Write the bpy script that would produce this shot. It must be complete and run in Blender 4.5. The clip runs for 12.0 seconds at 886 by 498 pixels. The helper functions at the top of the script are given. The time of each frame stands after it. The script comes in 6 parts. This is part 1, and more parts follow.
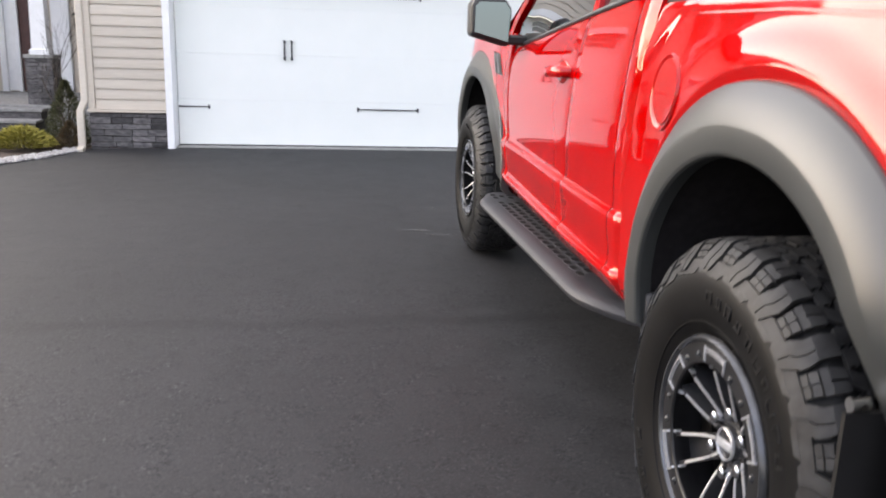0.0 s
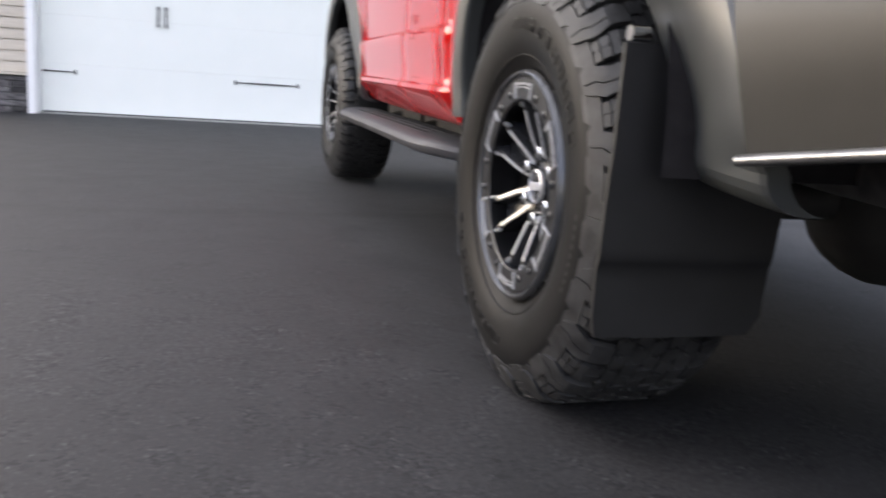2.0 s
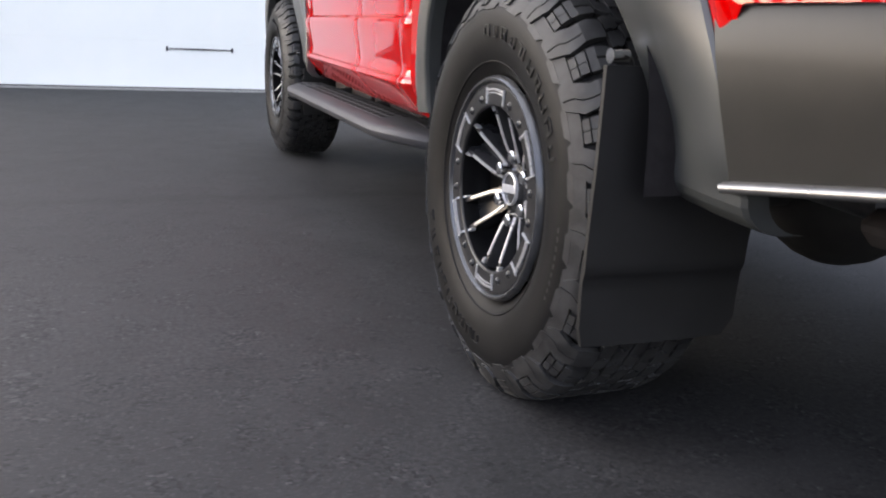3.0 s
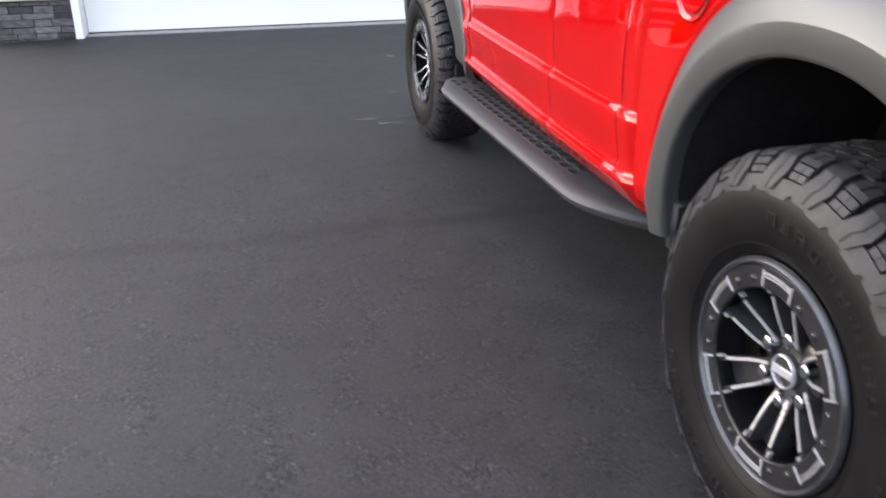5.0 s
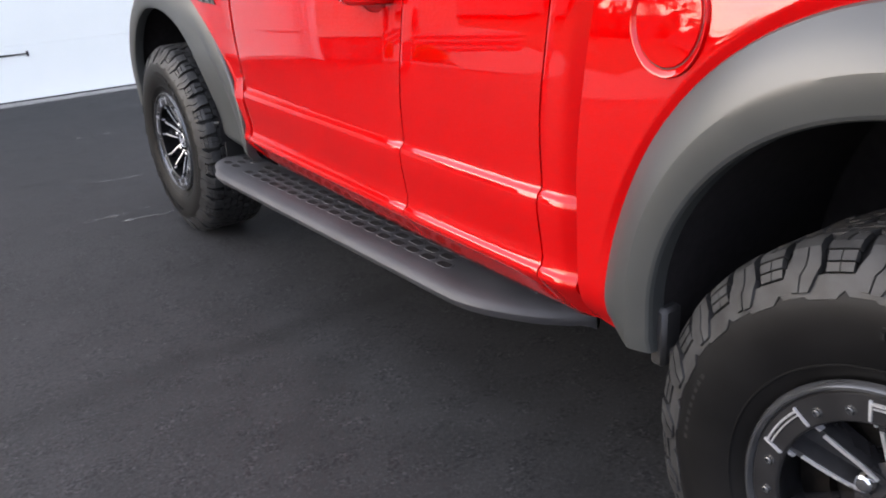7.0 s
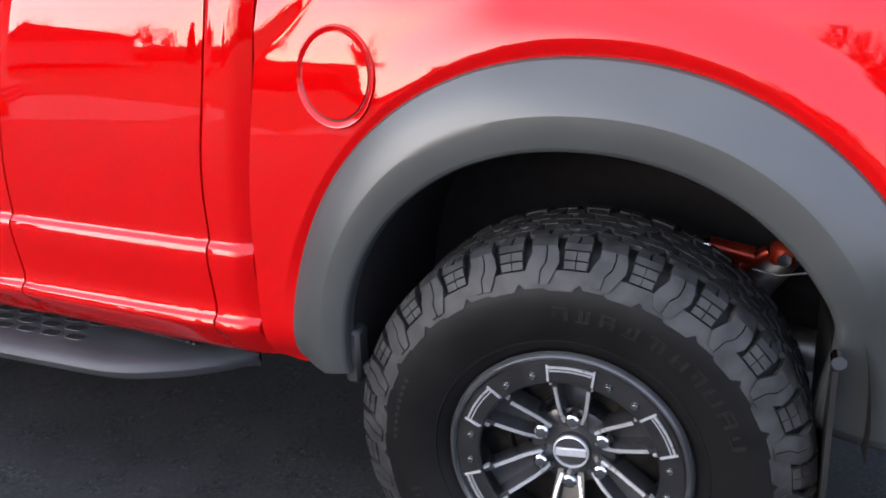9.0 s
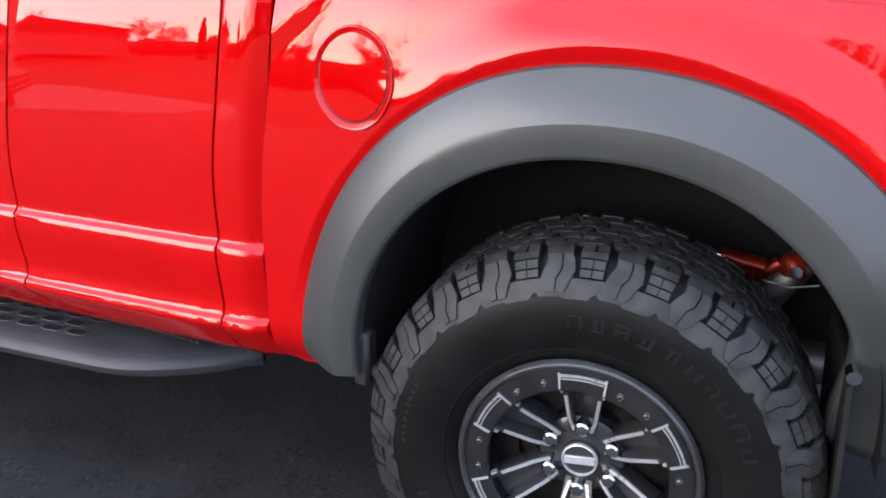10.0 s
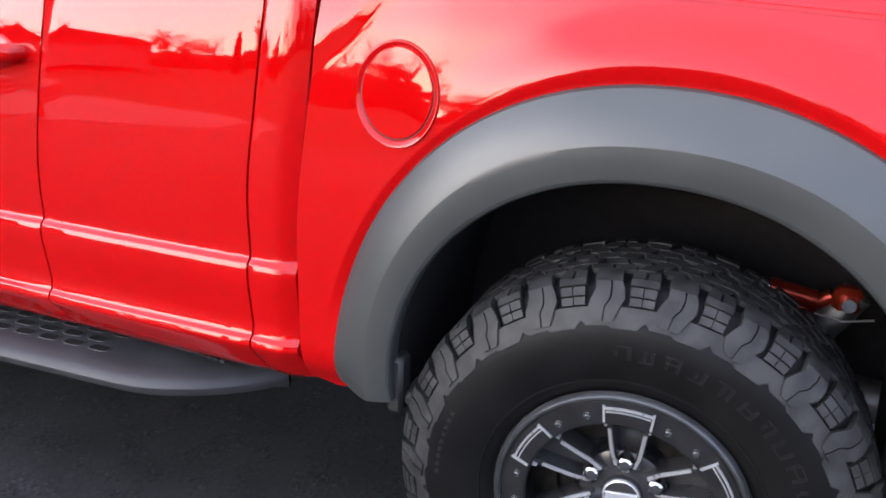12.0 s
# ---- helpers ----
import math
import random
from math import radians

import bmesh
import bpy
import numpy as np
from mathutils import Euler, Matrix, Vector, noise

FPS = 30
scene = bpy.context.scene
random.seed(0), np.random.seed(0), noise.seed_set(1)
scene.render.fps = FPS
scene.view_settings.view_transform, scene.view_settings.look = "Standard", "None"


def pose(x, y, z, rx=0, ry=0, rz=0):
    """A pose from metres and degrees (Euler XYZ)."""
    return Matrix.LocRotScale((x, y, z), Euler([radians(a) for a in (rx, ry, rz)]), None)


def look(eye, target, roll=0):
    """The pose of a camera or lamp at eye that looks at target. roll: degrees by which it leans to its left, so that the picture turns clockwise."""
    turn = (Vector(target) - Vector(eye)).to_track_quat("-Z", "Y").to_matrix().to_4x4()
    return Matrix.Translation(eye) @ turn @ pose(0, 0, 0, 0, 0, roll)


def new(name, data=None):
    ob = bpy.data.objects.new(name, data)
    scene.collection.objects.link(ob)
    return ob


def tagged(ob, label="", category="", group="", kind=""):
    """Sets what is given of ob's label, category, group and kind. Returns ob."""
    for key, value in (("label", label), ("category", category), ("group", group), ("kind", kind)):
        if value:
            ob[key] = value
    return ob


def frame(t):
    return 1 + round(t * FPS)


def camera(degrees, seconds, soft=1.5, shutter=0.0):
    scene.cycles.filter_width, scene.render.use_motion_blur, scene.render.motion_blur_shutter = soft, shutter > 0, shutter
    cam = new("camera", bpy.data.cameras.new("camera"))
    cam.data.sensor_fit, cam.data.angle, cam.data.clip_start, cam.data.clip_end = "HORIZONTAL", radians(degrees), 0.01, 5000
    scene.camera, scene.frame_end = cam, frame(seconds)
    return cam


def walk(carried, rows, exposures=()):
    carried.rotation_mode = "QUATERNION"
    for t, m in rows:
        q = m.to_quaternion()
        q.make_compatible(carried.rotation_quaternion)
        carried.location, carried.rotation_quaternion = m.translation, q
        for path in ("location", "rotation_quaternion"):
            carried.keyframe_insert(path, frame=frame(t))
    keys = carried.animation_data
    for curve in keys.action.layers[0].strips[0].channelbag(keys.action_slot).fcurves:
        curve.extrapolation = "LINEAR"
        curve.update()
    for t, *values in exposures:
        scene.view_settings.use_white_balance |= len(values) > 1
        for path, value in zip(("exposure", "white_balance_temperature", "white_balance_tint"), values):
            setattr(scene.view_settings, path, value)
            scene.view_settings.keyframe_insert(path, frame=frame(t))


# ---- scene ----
cam = camera(56.0, 12.0, soft=1.8, shutter=0.45)
PATH = [
    (0, (-0.814, -1.489, 1.231), (-0.512, 0.427, 0.743), 1.89),
    (0.5, (-0.847, -1.521, 0.914), (-0.593, 0.428, 0.541), 4.66),
    (1, (-0.818, -1.495, 0.732), (-0.622, 0.465, 0.385), 5.55),
    (1.5, (-0.736, -1.513, 0.670), (-0.508, 0.438, 0.295), 5.15),
    (2, (-0.612, -1.577, 0.634), (-0.065, 0.303, 0.226), 4.11),
    (2.5, (-0.631, -1.567, 0.647), (0.060, 0.261, 0.219), 2.20),
    (4.5, (-0.922, -1.402, 1.222), (-0.371, 0.326, 0.379), 3.18),
    (5, (-0.951, -1.196, 1.287), (-0.500, 0.588, 0.504), -0.41),
    (5.5, (-1.088, -1.068, 1.329), (-0.479, 0.677, 0.566), 0.61),
    (6, (-1.161, -0.864, 1.330), (-0.129, 0.677, 0.582), 2.31),
    (6.5, (-1.085, -0.621, 1.293), (-0.002, 0.886, 0.547), -0.60),
    (7, (-1.056, -0.451, 1.280), (-0.003, 1.091, 0.562), -3.61),
    (7.5, (-1.159, -0.362, 1.363), (0.171, 0.931, 0.615), -3.52),
    (7.7, (-1.226, -0.290, 1.353), (0.319, 0.759, 0.637), -3.35),
    (9.5, (-1.337, -0.224, 1.356), (0.433, 0.393, 0.656), -0.29),
    (10, (-1.339, -0.190, 1.364), (0.431, 0.421, 0.662), 0.84),
    (10.5, (-1.347, -0.177, 1.371), (0.416, 0.467, 0.681), 1.56),
    (11, (-1.352, -0.170, 1.365), (0.414, 0.478, 0.684), 2.29),
    (11.5, (-1.350, -0.157, 1.368), (0.416, 0.496, 0.692), 2.16),
    (12, (-1.307, -0.119, 1.349), (0.470, 0.522, 0.691), 1.97),
]
walk(cam, [(t, look(eye, target, roll)) for t, eye, target, roll in PATH], [(0, 2.02, 7300, 10), (1, 1.95, 7300, 10), (2.5, 1.93, 7000, 10), (4.5, 2.2, 6900, 10), (6.5, 2.05, 6900, 10), (7.7, 1.88, 6600, 10), (9.5, 1.95, 6200, 10), (12, 1.95, 6200, 10)])

# ---------- light and sky ----------
world = bpy.data.worlds.new("dusk_sky")
scene.world = world
world.use_nodes = True
wn = world.node_tree
sky = wn.nodes.new("ShaderNodeTexSky")
sky.sky_type = "NISHITA"
sky.sun_disc = False
sky.sun_elevation = radians(5.0)
sky.sun_rotation = radians(-68.0)
sky.air_density, sky.dust_density, sky.ozone_density = 1.0, 1.2, 2.0
background = wn.nodes["Background"]
background.inputs["Strength"].default_value = 0.05
wn.links.new(sky.outputs["Color"], background.inputs["Color"])
# a thin layer of high cloud: pale blue overhead, brighter towards the sunset
direction = wn.nodes.new("ShaderNodeTexCoord")
lift = wn.nodes.new("ShaderNodeSeparateXYZ")
wn.links.new(direction.outputs["Generated"], lift.inputs["Vector"])
hue = wn.nodes.new("ShaderNodeValToRGB")
hue.color_ramp.elements[0].color, hue.color_ramp.elements[0].position = (1.0, 0.95, 0.93, 1), 0.0
hue.color_ramp.elements[1].color, hue.color_ramp.elements[1].position = (0.91, 0.93, 1.05, 1), 1.0
mid_sky = hue.color_ramp.elements.new(0.30)
mid_sky.color = (0.70, 0.80, 1.16, 1)
wn.links.new(lift.outputs["Z"], hue.inputs["Fac"])


def sky_towards(way, flat=1.0):
    """How far a direction of the sky lies towards a way, -1 to 1; flat widens the patch along the horizon."""
    squash = wn.nodes.new("ShaderNodeVectorMath")
    squash.operation = "MULTIPLY"
    squash.inputs[1].default_value = (1, 1, flat)
    wn.links.new(direction.outputs["Generated"], squash.inputs[0])
    unit = wn.nodes.new("ShaderNodeVectorMath")
    unit.operation = "NORMALIZE"
    wn.links.new(squash.outputs["Vector"], unit.inputs[0])
    dot = wn.nodes.new("ShaderNodeVectorMath")
    dot.operation = "DOT_PRODUCT"
    dot.inputs[1].default_value = Vector(way).normalized()
    wn.links.new(unit.outputs["Vector"], dot.inputs[0])
    return dot.outputs["Value"]


def sky_layer(strength, color):
    layer = wn.nodes.new("ShaderNodeBackground")
    if isinstance(color, tuple):
        layer.inputs["Color"].default_value = (*color, 1)
    else:
        wn.links.new(color, layer.inputs["Color"])
    wn.links.new(strength, layer.inputs["Strength"])
    return layer.outputs["Background"]


def ranged(value, low, high, a, b, kind="SMOOTHSTEP"):
    m = wn.nodes.new("ShaderNodeMapRange")
    m.interpolation_type = kind
    m.inputs["From Min"].default_value, m.inputs["From Max"].default_value = low, high
    m.inputs["To Min"].default_value, m.inputs["To Max"].default_value = a, b
    wn.links.new(value, m.inputs["Value"])
    return m.outputs["Result"]


CLOUD_LOW, CLOUD_HIGH, GLOW = 0.29, 0.70, 2.8
veil = sky_layer(ranged(sky_towards((-0.62, -0.04, 0.78)), -1.0, 1.0, CLOUD_LOW, CLOUD_HIGH), hue.outputs["Color"])
glow = sky_layer(ranged(sky_towards((-0.70, 0.71, 0.08), 1.2), 0.70, 1.0, 0.0, GLOW), (1.0, 0.91, 0.81))
total = background.outputs["Background"]
for layer in (veil, glow):
    both = wn.nodes.new("ShaderNodeAddShader")
    wn.links.new(total, both.inputs[0])
    wn.links.new(layer, both.inputs[1])
    total = both.outputs["Shader"]
wn.links.new(total, wn.nodes["World Output"].inputs["Surface"])

sun = new("sun", bpy.data.lights.new("sun", "SUN"))
sun.data.energy, sun.data.angle, sun.data.color = 0.06, radians(60), (1.0, 0.86, 0.76)
sun.matrix_world = look((-30, 12, 11), (0, 0, 0))


# ---------- materials ----------
def material(name, color, rough=0.5, metal=0.0, **more):
    m = bpy.data.materials.new(name)
    m.use_nodes = True
    b = m.node_tree.nodes["Principled BSDF"]
    b.inputs["Base Color"].default_value = (*color, 1)
    b.inputs["Roughness"].default_value = rough
    b.inputs["Metallic"].default_value = metal
    for key, value in more.items():
        b.inputs[key.replace("_", " ")].default_value = value
    return m


def node(m, kind, **sets):
    n = m.node_tree.nodes.new(kind)
    for key, value in sets.items():
        n.inputs[key.replace("_", " ")].default_value = value
    return n


def link(m, a, b):
    m.node_tree.links.new(a, b)


def bsdf(m):
    return m.node_tree.nodes["Principled BSDF"]


def coords(m, scale=(1, 1, 1), kind="Object"):
    tc, mp = node(m, "ShaderNodeTexCoord"), node(m, "ShaderNodeMapping")
    mp.inputs["Scale"].default_value = scale
    link(m, tc.outputs[kind], mp.inputs["Vector"])
    return mp.outputs["Vector"]


def noisy(m, scale, low, high, detail=4.0, stretch=(1, 1, 1), pos=(0.35, 0.65)):
    """A ramp between two colours by noise."""
    n = node(m, "ShaderNodeTexNoise", Scale=scale, Detail=detail)
    link(m, coords(m, stretch), n.inputs["Vector"])
    r = node(m, "ShaderNodeValToRGB")
    r.color_ramp.elements[0].color, r.color_ramp.elements[1].color = (*low, 1), (*high, 1)
    r.color_ramp.elements[0].position, r.color_ramp.elements[1].position = pos
    link(m, n.outputs["Fac"], r.inputs["Fac"])
    return r.outputs["Color"], n.outputs["Fac"]


def mixed(m, mode, fac, a, b):
    x = m.node_tree.nodes.new("ShaderNodeMix")
    x.data_type, x.blend_type = "RGBA", mode
    x.inputs[0].default_value = fac
    link(m, a, x.inputs[6])
    link(m, b, x.inputs[7])
    return x.outputs[2]


def bump(m, height, strength, distance, normal=None):
    n = node(m, "ShaderNodeBump", Strength=strength, Distance=distance)
    link(m, height, n.inputs["Height"])
    if normal is not None:
        link(m, normal, n.inputs["Normal"])
    return n.outputs["Normal"]


def rough_map(m, fac, low, high):
    r = node(m, "ShaderNodeMapRange", To_Min=low, To_Max=high)
    link(m, fac, r.inputs["Value"])
    link(m, r.outputs["Result"], bsdf(m).inputs["Roughness"])


def make_paint():
    m = material("red_car_paint", (0.42, 0.0005, 0.001), 0.45, 0.0, Coat_Weight=1.0, Coat_Roughness=0.012, Coat_IOR=1.48, Specular_IOR_Level=0.0)
    c, f = noisy(m, 3.0, (0.405, 0.0003, 0.0008), (0.435, 0.0005, 0.0010), 2.0)
    link(m, c, bsdf(m).inputs["Base Color"])
    n = node(m, "ShaderNodeTexNoise", Scale=260.0, Detail=1.0)
    link(m, coords(m), n.inputs["Vector"])
    link(m, bump(m, n.outputs["Fac"], 0.012, 0.001), bsdf(m).inputs["Coat Normal"])
    return m


def make_plastic(name, low, high, r0, r1, grain=900.0, depth=0.10):
    m = material(name, low, r0)
    c, f = noisy(m, 7.0, low, high, 5.0)
    link(m, c, bsdf(m).inputs["Base Color"])
    rough_map(m, f, r0, r1)
    n = node(m, "ShaderNodeTexNoise", Scale=grain, Detail=2.0)
    link(m, coords(m), n.inputs["Vector"])
    link(m, bump(m, n.outputs["Fac"], depth, 0.0006), bsdf(m).inputs["Normal"])
    return m


def make_asphalt():
    """Sealed asphalt: fine dark binder, small sharp stones, worn paler patches."""
    m = material("sealed_asphalt", (0.04, 0.04, 0.043), 0.8)
    big, bf = noisy(m, 0.55, (0.0176, 0.0174, 0.0182), (0.0262, 0.0259, 0.0268), 6.0, pos=(0.3, 0.72))
    mid, mf = noisy(m, 5.0, (0.80, 0.80, 0.80), (1.15, 1.15, 1.15), 8.0)
    c = mixed(m, "MULTIPLY", 1.0, big, mid)
    grains, gf = noisy(m, 75.0, (0.60, 0.60, 0.62), (1.36, 1.35, 1.34), 5.0, pos=(0.36, 0.64))
    patch, qf = noisy(m, 1.6, (0.12, 0.12, 0.12), (0.85, 0.85, 0.85), 3.0, pos=(0.42, 0.66))
    mul = m.node_tree.nodes.new("ShaderNodeMix")
    mul.data_type, mul.blend_type = "RGBA", "MULTIPLY"
    link(m, patch, mul.inputs[0])
    link(m, c, mul.inputs[6])
    link(m, grains, mul.inputs[7])
    c = mul.outputs[2]
    v = node(m, "ShaderNodeTexVoronoi", Scale=190.0)
    link(m, coords(m), v.inputs["Vector"])
    r = node(m, "ShaderNodeValToRGB")
    r.color_ramp.elements[0].color, r.color_ramp.elements[1].color = (0, 0, 0, 1), (0.07, 0.069, 0.07, 1)
    r.color_ramp.elements[0].position, r.color_ramp.elements[1].position = 0.86, 0.97
    sep = node(m, "ShaderNodeSeparateColor")
    link(m, v.outputs["Color"], sep.inputs["Color"])
    link(m, sep.outputs[0], r.inputs["Fac"])
    c = mixed(m, "ADD", 0.16, c, r.outputs["Color"])
    pits, pf = noisy(m, 42.0, (1, 1, 1), (0.45, 0.45, 0.45), 2.0, pos=(0.64, 0.70))
    c = mixed(m, "MULTIPLY", 0.8, c, pits)
    # sharp chips in clusters: dark hollows and a few pale stones
    warp = node(m, "ShaderNodeTexNoise", Scale=95.0, Detail=2.0)
    link(m, coords(m), warp.inputs["Vector"])
    off = node(m, "ShaderNodeVectorMath")
    off.operation = "MULTIPLY_ADD"
    off.inputs[1].default_value = (0.005, 0.005, 0.005)
    link(m, warp.outputs["Color"], off.inputs[0])
    link(m, coords(m), off.inputs[2])
    chip = node(m, "ShaderNodeTexVoronoi", Scale=115.0)
    link(m, off.outputs[0], chip.inputs["Vector"])
    cs = node(m, "ShaderNodeSeparateColor")
    link(m, chip.outputs["Color"], cs.inputs["Color"])
    cr = node(m, "ShaderNodeValToRGB")
    cr.color_ramp.interpolation = "CONSTANT"
    cr.color_ramp.elements[0].color, cr.color_ramp.elements[1].color = (0.42, 0.42, 0.45, 1), (1, 1, 1, 1)
    cr.color_ramp.elements[0].position, cr.color_ramp.elements[1].position = 0.0, 0.36
    for p, q in ((0.20, (0.68, 0.72, 0.74, 1)), (0.84, (1.3, 1.3, 1.3, 1)), (0.95, (2.0, 1.97, 1.94, 1))):
        e = cr.color_ramp.elements.new(p)
        e.color = q
    link(m, cs.outputs[0], cr.inputs["Fac"])
    where, wf = noisy(m, 9.0, (0.02, 0.02, 0.02), (0.95, 0.95, 0.95), 6.0, pos=(0.44, 0.60))
    cm = m.node_tree.nodes.new("ShaderNodeMix")
    cm.data_type, cm.blend_type = "RGBA", "MULTIPLY"
    link(m, where, cm.inputs[0])
    link(m, c, cm.inputs[6])
    link(m, cr.outputs["Color"], cm.inputs[7])
    c = cm.outputs[2]
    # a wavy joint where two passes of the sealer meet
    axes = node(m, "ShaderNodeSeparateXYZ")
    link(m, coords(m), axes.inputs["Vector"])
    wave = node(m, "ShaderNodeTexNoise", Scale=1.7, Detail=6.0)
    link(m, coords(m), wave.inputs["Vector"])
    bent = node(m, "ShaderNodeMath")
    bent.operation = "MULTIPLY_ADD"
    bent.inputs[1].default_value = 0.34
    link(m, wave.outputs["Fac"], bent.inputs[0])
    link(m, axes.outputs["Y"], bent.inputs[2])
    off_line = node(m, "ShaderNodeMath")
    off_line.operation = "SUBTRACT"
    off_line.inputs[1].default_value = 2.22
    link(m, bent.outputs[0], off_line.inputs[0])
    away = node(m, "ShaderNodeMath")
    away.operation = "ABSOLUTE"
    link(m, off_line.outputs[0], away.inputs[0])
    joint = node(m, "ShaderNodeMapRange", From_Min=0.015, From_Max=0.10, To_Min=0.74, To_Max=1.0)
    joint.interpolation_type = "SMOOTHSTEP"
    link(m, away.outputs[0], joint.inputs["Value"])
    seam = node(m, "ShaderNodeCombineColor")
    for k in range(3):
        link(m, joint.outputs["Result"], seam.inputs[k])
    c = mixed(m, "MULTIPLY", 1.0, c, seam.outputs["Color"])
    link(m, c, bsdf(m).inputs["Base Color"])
    rough_map(m, mf, 0.58, 0.80)
    bsdf(m).inputs["Specular IOR Level"].default_value = 0.25
    n1 = bump(m, gf, 0.2, 0.002)
    relief = node(m, "ShaderNodeMath")
    relief.operation = "MULTIPLY"
    link(m, cs.outputs[0], relief.inputs[0])
    link(m, wf, relief.inputs[1])
    n2 = bump(m, relief.outputs[0], 0.55, 0.003, n1)
    link(m, bump(m, v.outputs["Distance"], 0.12, 0.0015, n2), bsdf(m).inputs["Normal"])
    return m


def make_rubber():
    m = material("tyre_rubber", (0.012, 0.012, 0.013), 0.6)
    c, f = noisy(m, 9.0, (0.0038, 0.0038, 0.0041), (0.0070, 0.0069, 0.0072), 6.0)
    link(m, c, bsdf(m).inputs["Base Color"])
    rough_map(m, f, 0.46, 0.58)
    bsdf(m).inputs["Specular IOR Level"].default_value = 0.13
    n = node(m, "ShaderNodeTexNoise", Scale=240.0, Detail=3.0)
    link(m, coords(m), n.inputs["Vector"])
    link(m, bump(m, n.outputs["Fac"], 0.15, 0.001), bsdf(m).inputs["Normal"])
    return m


def make_siding():
    m = material("beige_vinyl", (0.53, 0.48, 0.42), 0.5)
    c, f = noisy(m, 30.0, (0.51, 0.452, 0.375), (0.57, 0.507, 0.425), 4.0, (0.15, 1, 4))
    info = node(m, "ShaderNodeObjectInfo")
    r = node(m, "ShaderNodeMapRange", To_Min=0.93, To_Max=1.05)
    link(m, info.outputs["Random"], r.inputs["Value"])
    hsv = node(m, "ShaderNodeHueSaturation")
    link(m, r.outputs["Result"], hsv.inputs["Value"])
    link(m, c, hsv.inputs["Color"])
    link(m, hsv.outputs["Color"], bsdf(m).inputs["Base Color"])
    link(m, bump(m, f, 0.2, 0.002), bsdf(m).inputs["Normal"])
    return m


def make_stone():
    m = material("grey_ledge_stone", (0.16, 0.15, 0.155), 0.8)
    c, f = noisy(m, 14.0, (0.048, 0.044, 0.046), (0.125, 0.115, 0.114), 6.0, (1, 1, 2.5))
    info = node(m, "ShaderNodeObjectInfo")
    r = node(m, "ShaderNodeMapRange", To_Min=0.35, To_Max=1.55)
    link(m, info.outputs["Random"], r.inputs["Value"])
    hsv = node(m, "ShaderNodeHueSaturation", Saturation=0.8)
    link(m, r.outputs["Result"], hsv.inputs["Value"])
    link(m, c, hsv.inputs["Color"])
    link(m, hsv.outputs["Color"], bsdf(m).inputs["Base Color"])
    link(m, bump(m, f, 0.6, 0.012), bsdf(m).inputs["Normal"])
    return m


def make_plain(name, low, high, scale, r0, r1, strength=0.1, dist=0.002, stretch=(1, 1, 1), metal=0.0):
    m = material(name, low, r0, metal)
    c, f = noisy(m, scale, low, high, 5.0, stretch)
    link(m, c, bsdf(m).inputs["Base Color"])
    rough_map(m, f, r0, r1)
    link(m, bump(m, f, strength, dist), bsdf(m).inputs["Normal"])
    return m


PAINT = make_paint()
FLARE = make_plastic("satin_grey_plastic", (0.032, 0.0345, 0.0343), (0.038, 0.0407, 0.0403), 0.38, 0.44, 900.0, 0.03)
bsdf(FLARE).inputs["Specular IOR Level"].default_value = 0.72
BLACK = make_plastic("black_plastic", (0.012, 0.012, 0.013), (0.02, 0.02, 0.021), 0.5, 0.62)
BUMPER = make_plastic("dark_bumper_coat", (0.011, 0.0108, 0.0100), (0.015, 0.0146, 0.0136), 0.34, 0.42)
bsdf(BUMPER).inputs["Specular IOR Level"].default_value = 0.22
BOARD = make_plastic("textured_step_coat", (0.028, 0.028, 0.032), (0.042, 0.042, 0.047), 0.48, 0.62, 420.0, 0.5)
LINER = make_plain("black_wheel_liner", (0.010, 0.0088, 0.0094), (0.016, 0.0145, 0.0152), 40.0, 0.85, 0.95, 0.3, 0.003)
bsdf(LINER).inputs["Specular IOR Level"].default_value = 0.2
RUBBER = make_rubber()
TREAD = make_plain("worn_tread_rubber", (0.013, 0.013, 0.0134), (0.032, 0.032, 0.0325), 30.0, 0.46, 0.66, 0.35, 0.002)
bsdf(TREAD).inputs["Specular IOR Level"].default_value = 0.32
FLAP = make_plain("black_rubber_sheet", (0.0062, 0.006, 0.0062), (0.009, 0.0088, 0.009), 12.0, 0.5, 0.62, 0.05)
bsdf(FLAP).inputs["Specular IOR Level"].default_value = 0.3
RIM = make_plain("satin_black_alloy", (0.012, 0.012, 0.013), (0.018, 0.018, 0.0195), 25.0, 0.26, 0.36, 0.02, 0.001, metal=0.1)
bsdf(RIM).inputs["Specular IOR Level"].default_value = 0.32
LIPMETAL = make_plain("satin_rim_edge", (0.065, 0.067, 0.071), (0.090, 0.092, 0.097), 25.0, 0.20, 0.28, 0.02, 0.001, metal=0.6)
RIMDARK = make_plain("gloss_black_alloy", (0.020, 0.020, 0.022), (0.030, 0.030, 0.032), 25.0, 0.18, 0.28, 0.02, 0.001)
EDGEMETAL = make_plain("machined_edge_alloy", (0.42, 0.425, 0.44), (0.50, 0.505, 0.52), 60.0, 0.24, 0.34, 0.03, 0.0005, metal=0.55)
MACHINED = make_plain("machined_alloy", (0.50, 0.51, 0.54), (0.60, 0.61, 0.64), 60.0, 0.24, 0.34, 0.03, 0.0005, metal=0.55)
CHROME = material("chrome", (0.55, 0.56, 0.58), 0.10, 1.0)
# pale metal: stands in for sky on the bumper ledge; vent fins share it
STRIP = make_plain("pale_satin_metal", (0.15, 0.15, 0.15), (0.20, 0.20, 0.20), 30.0, 0.26, 0.30, 0.02, 0.001, metal=0.8)
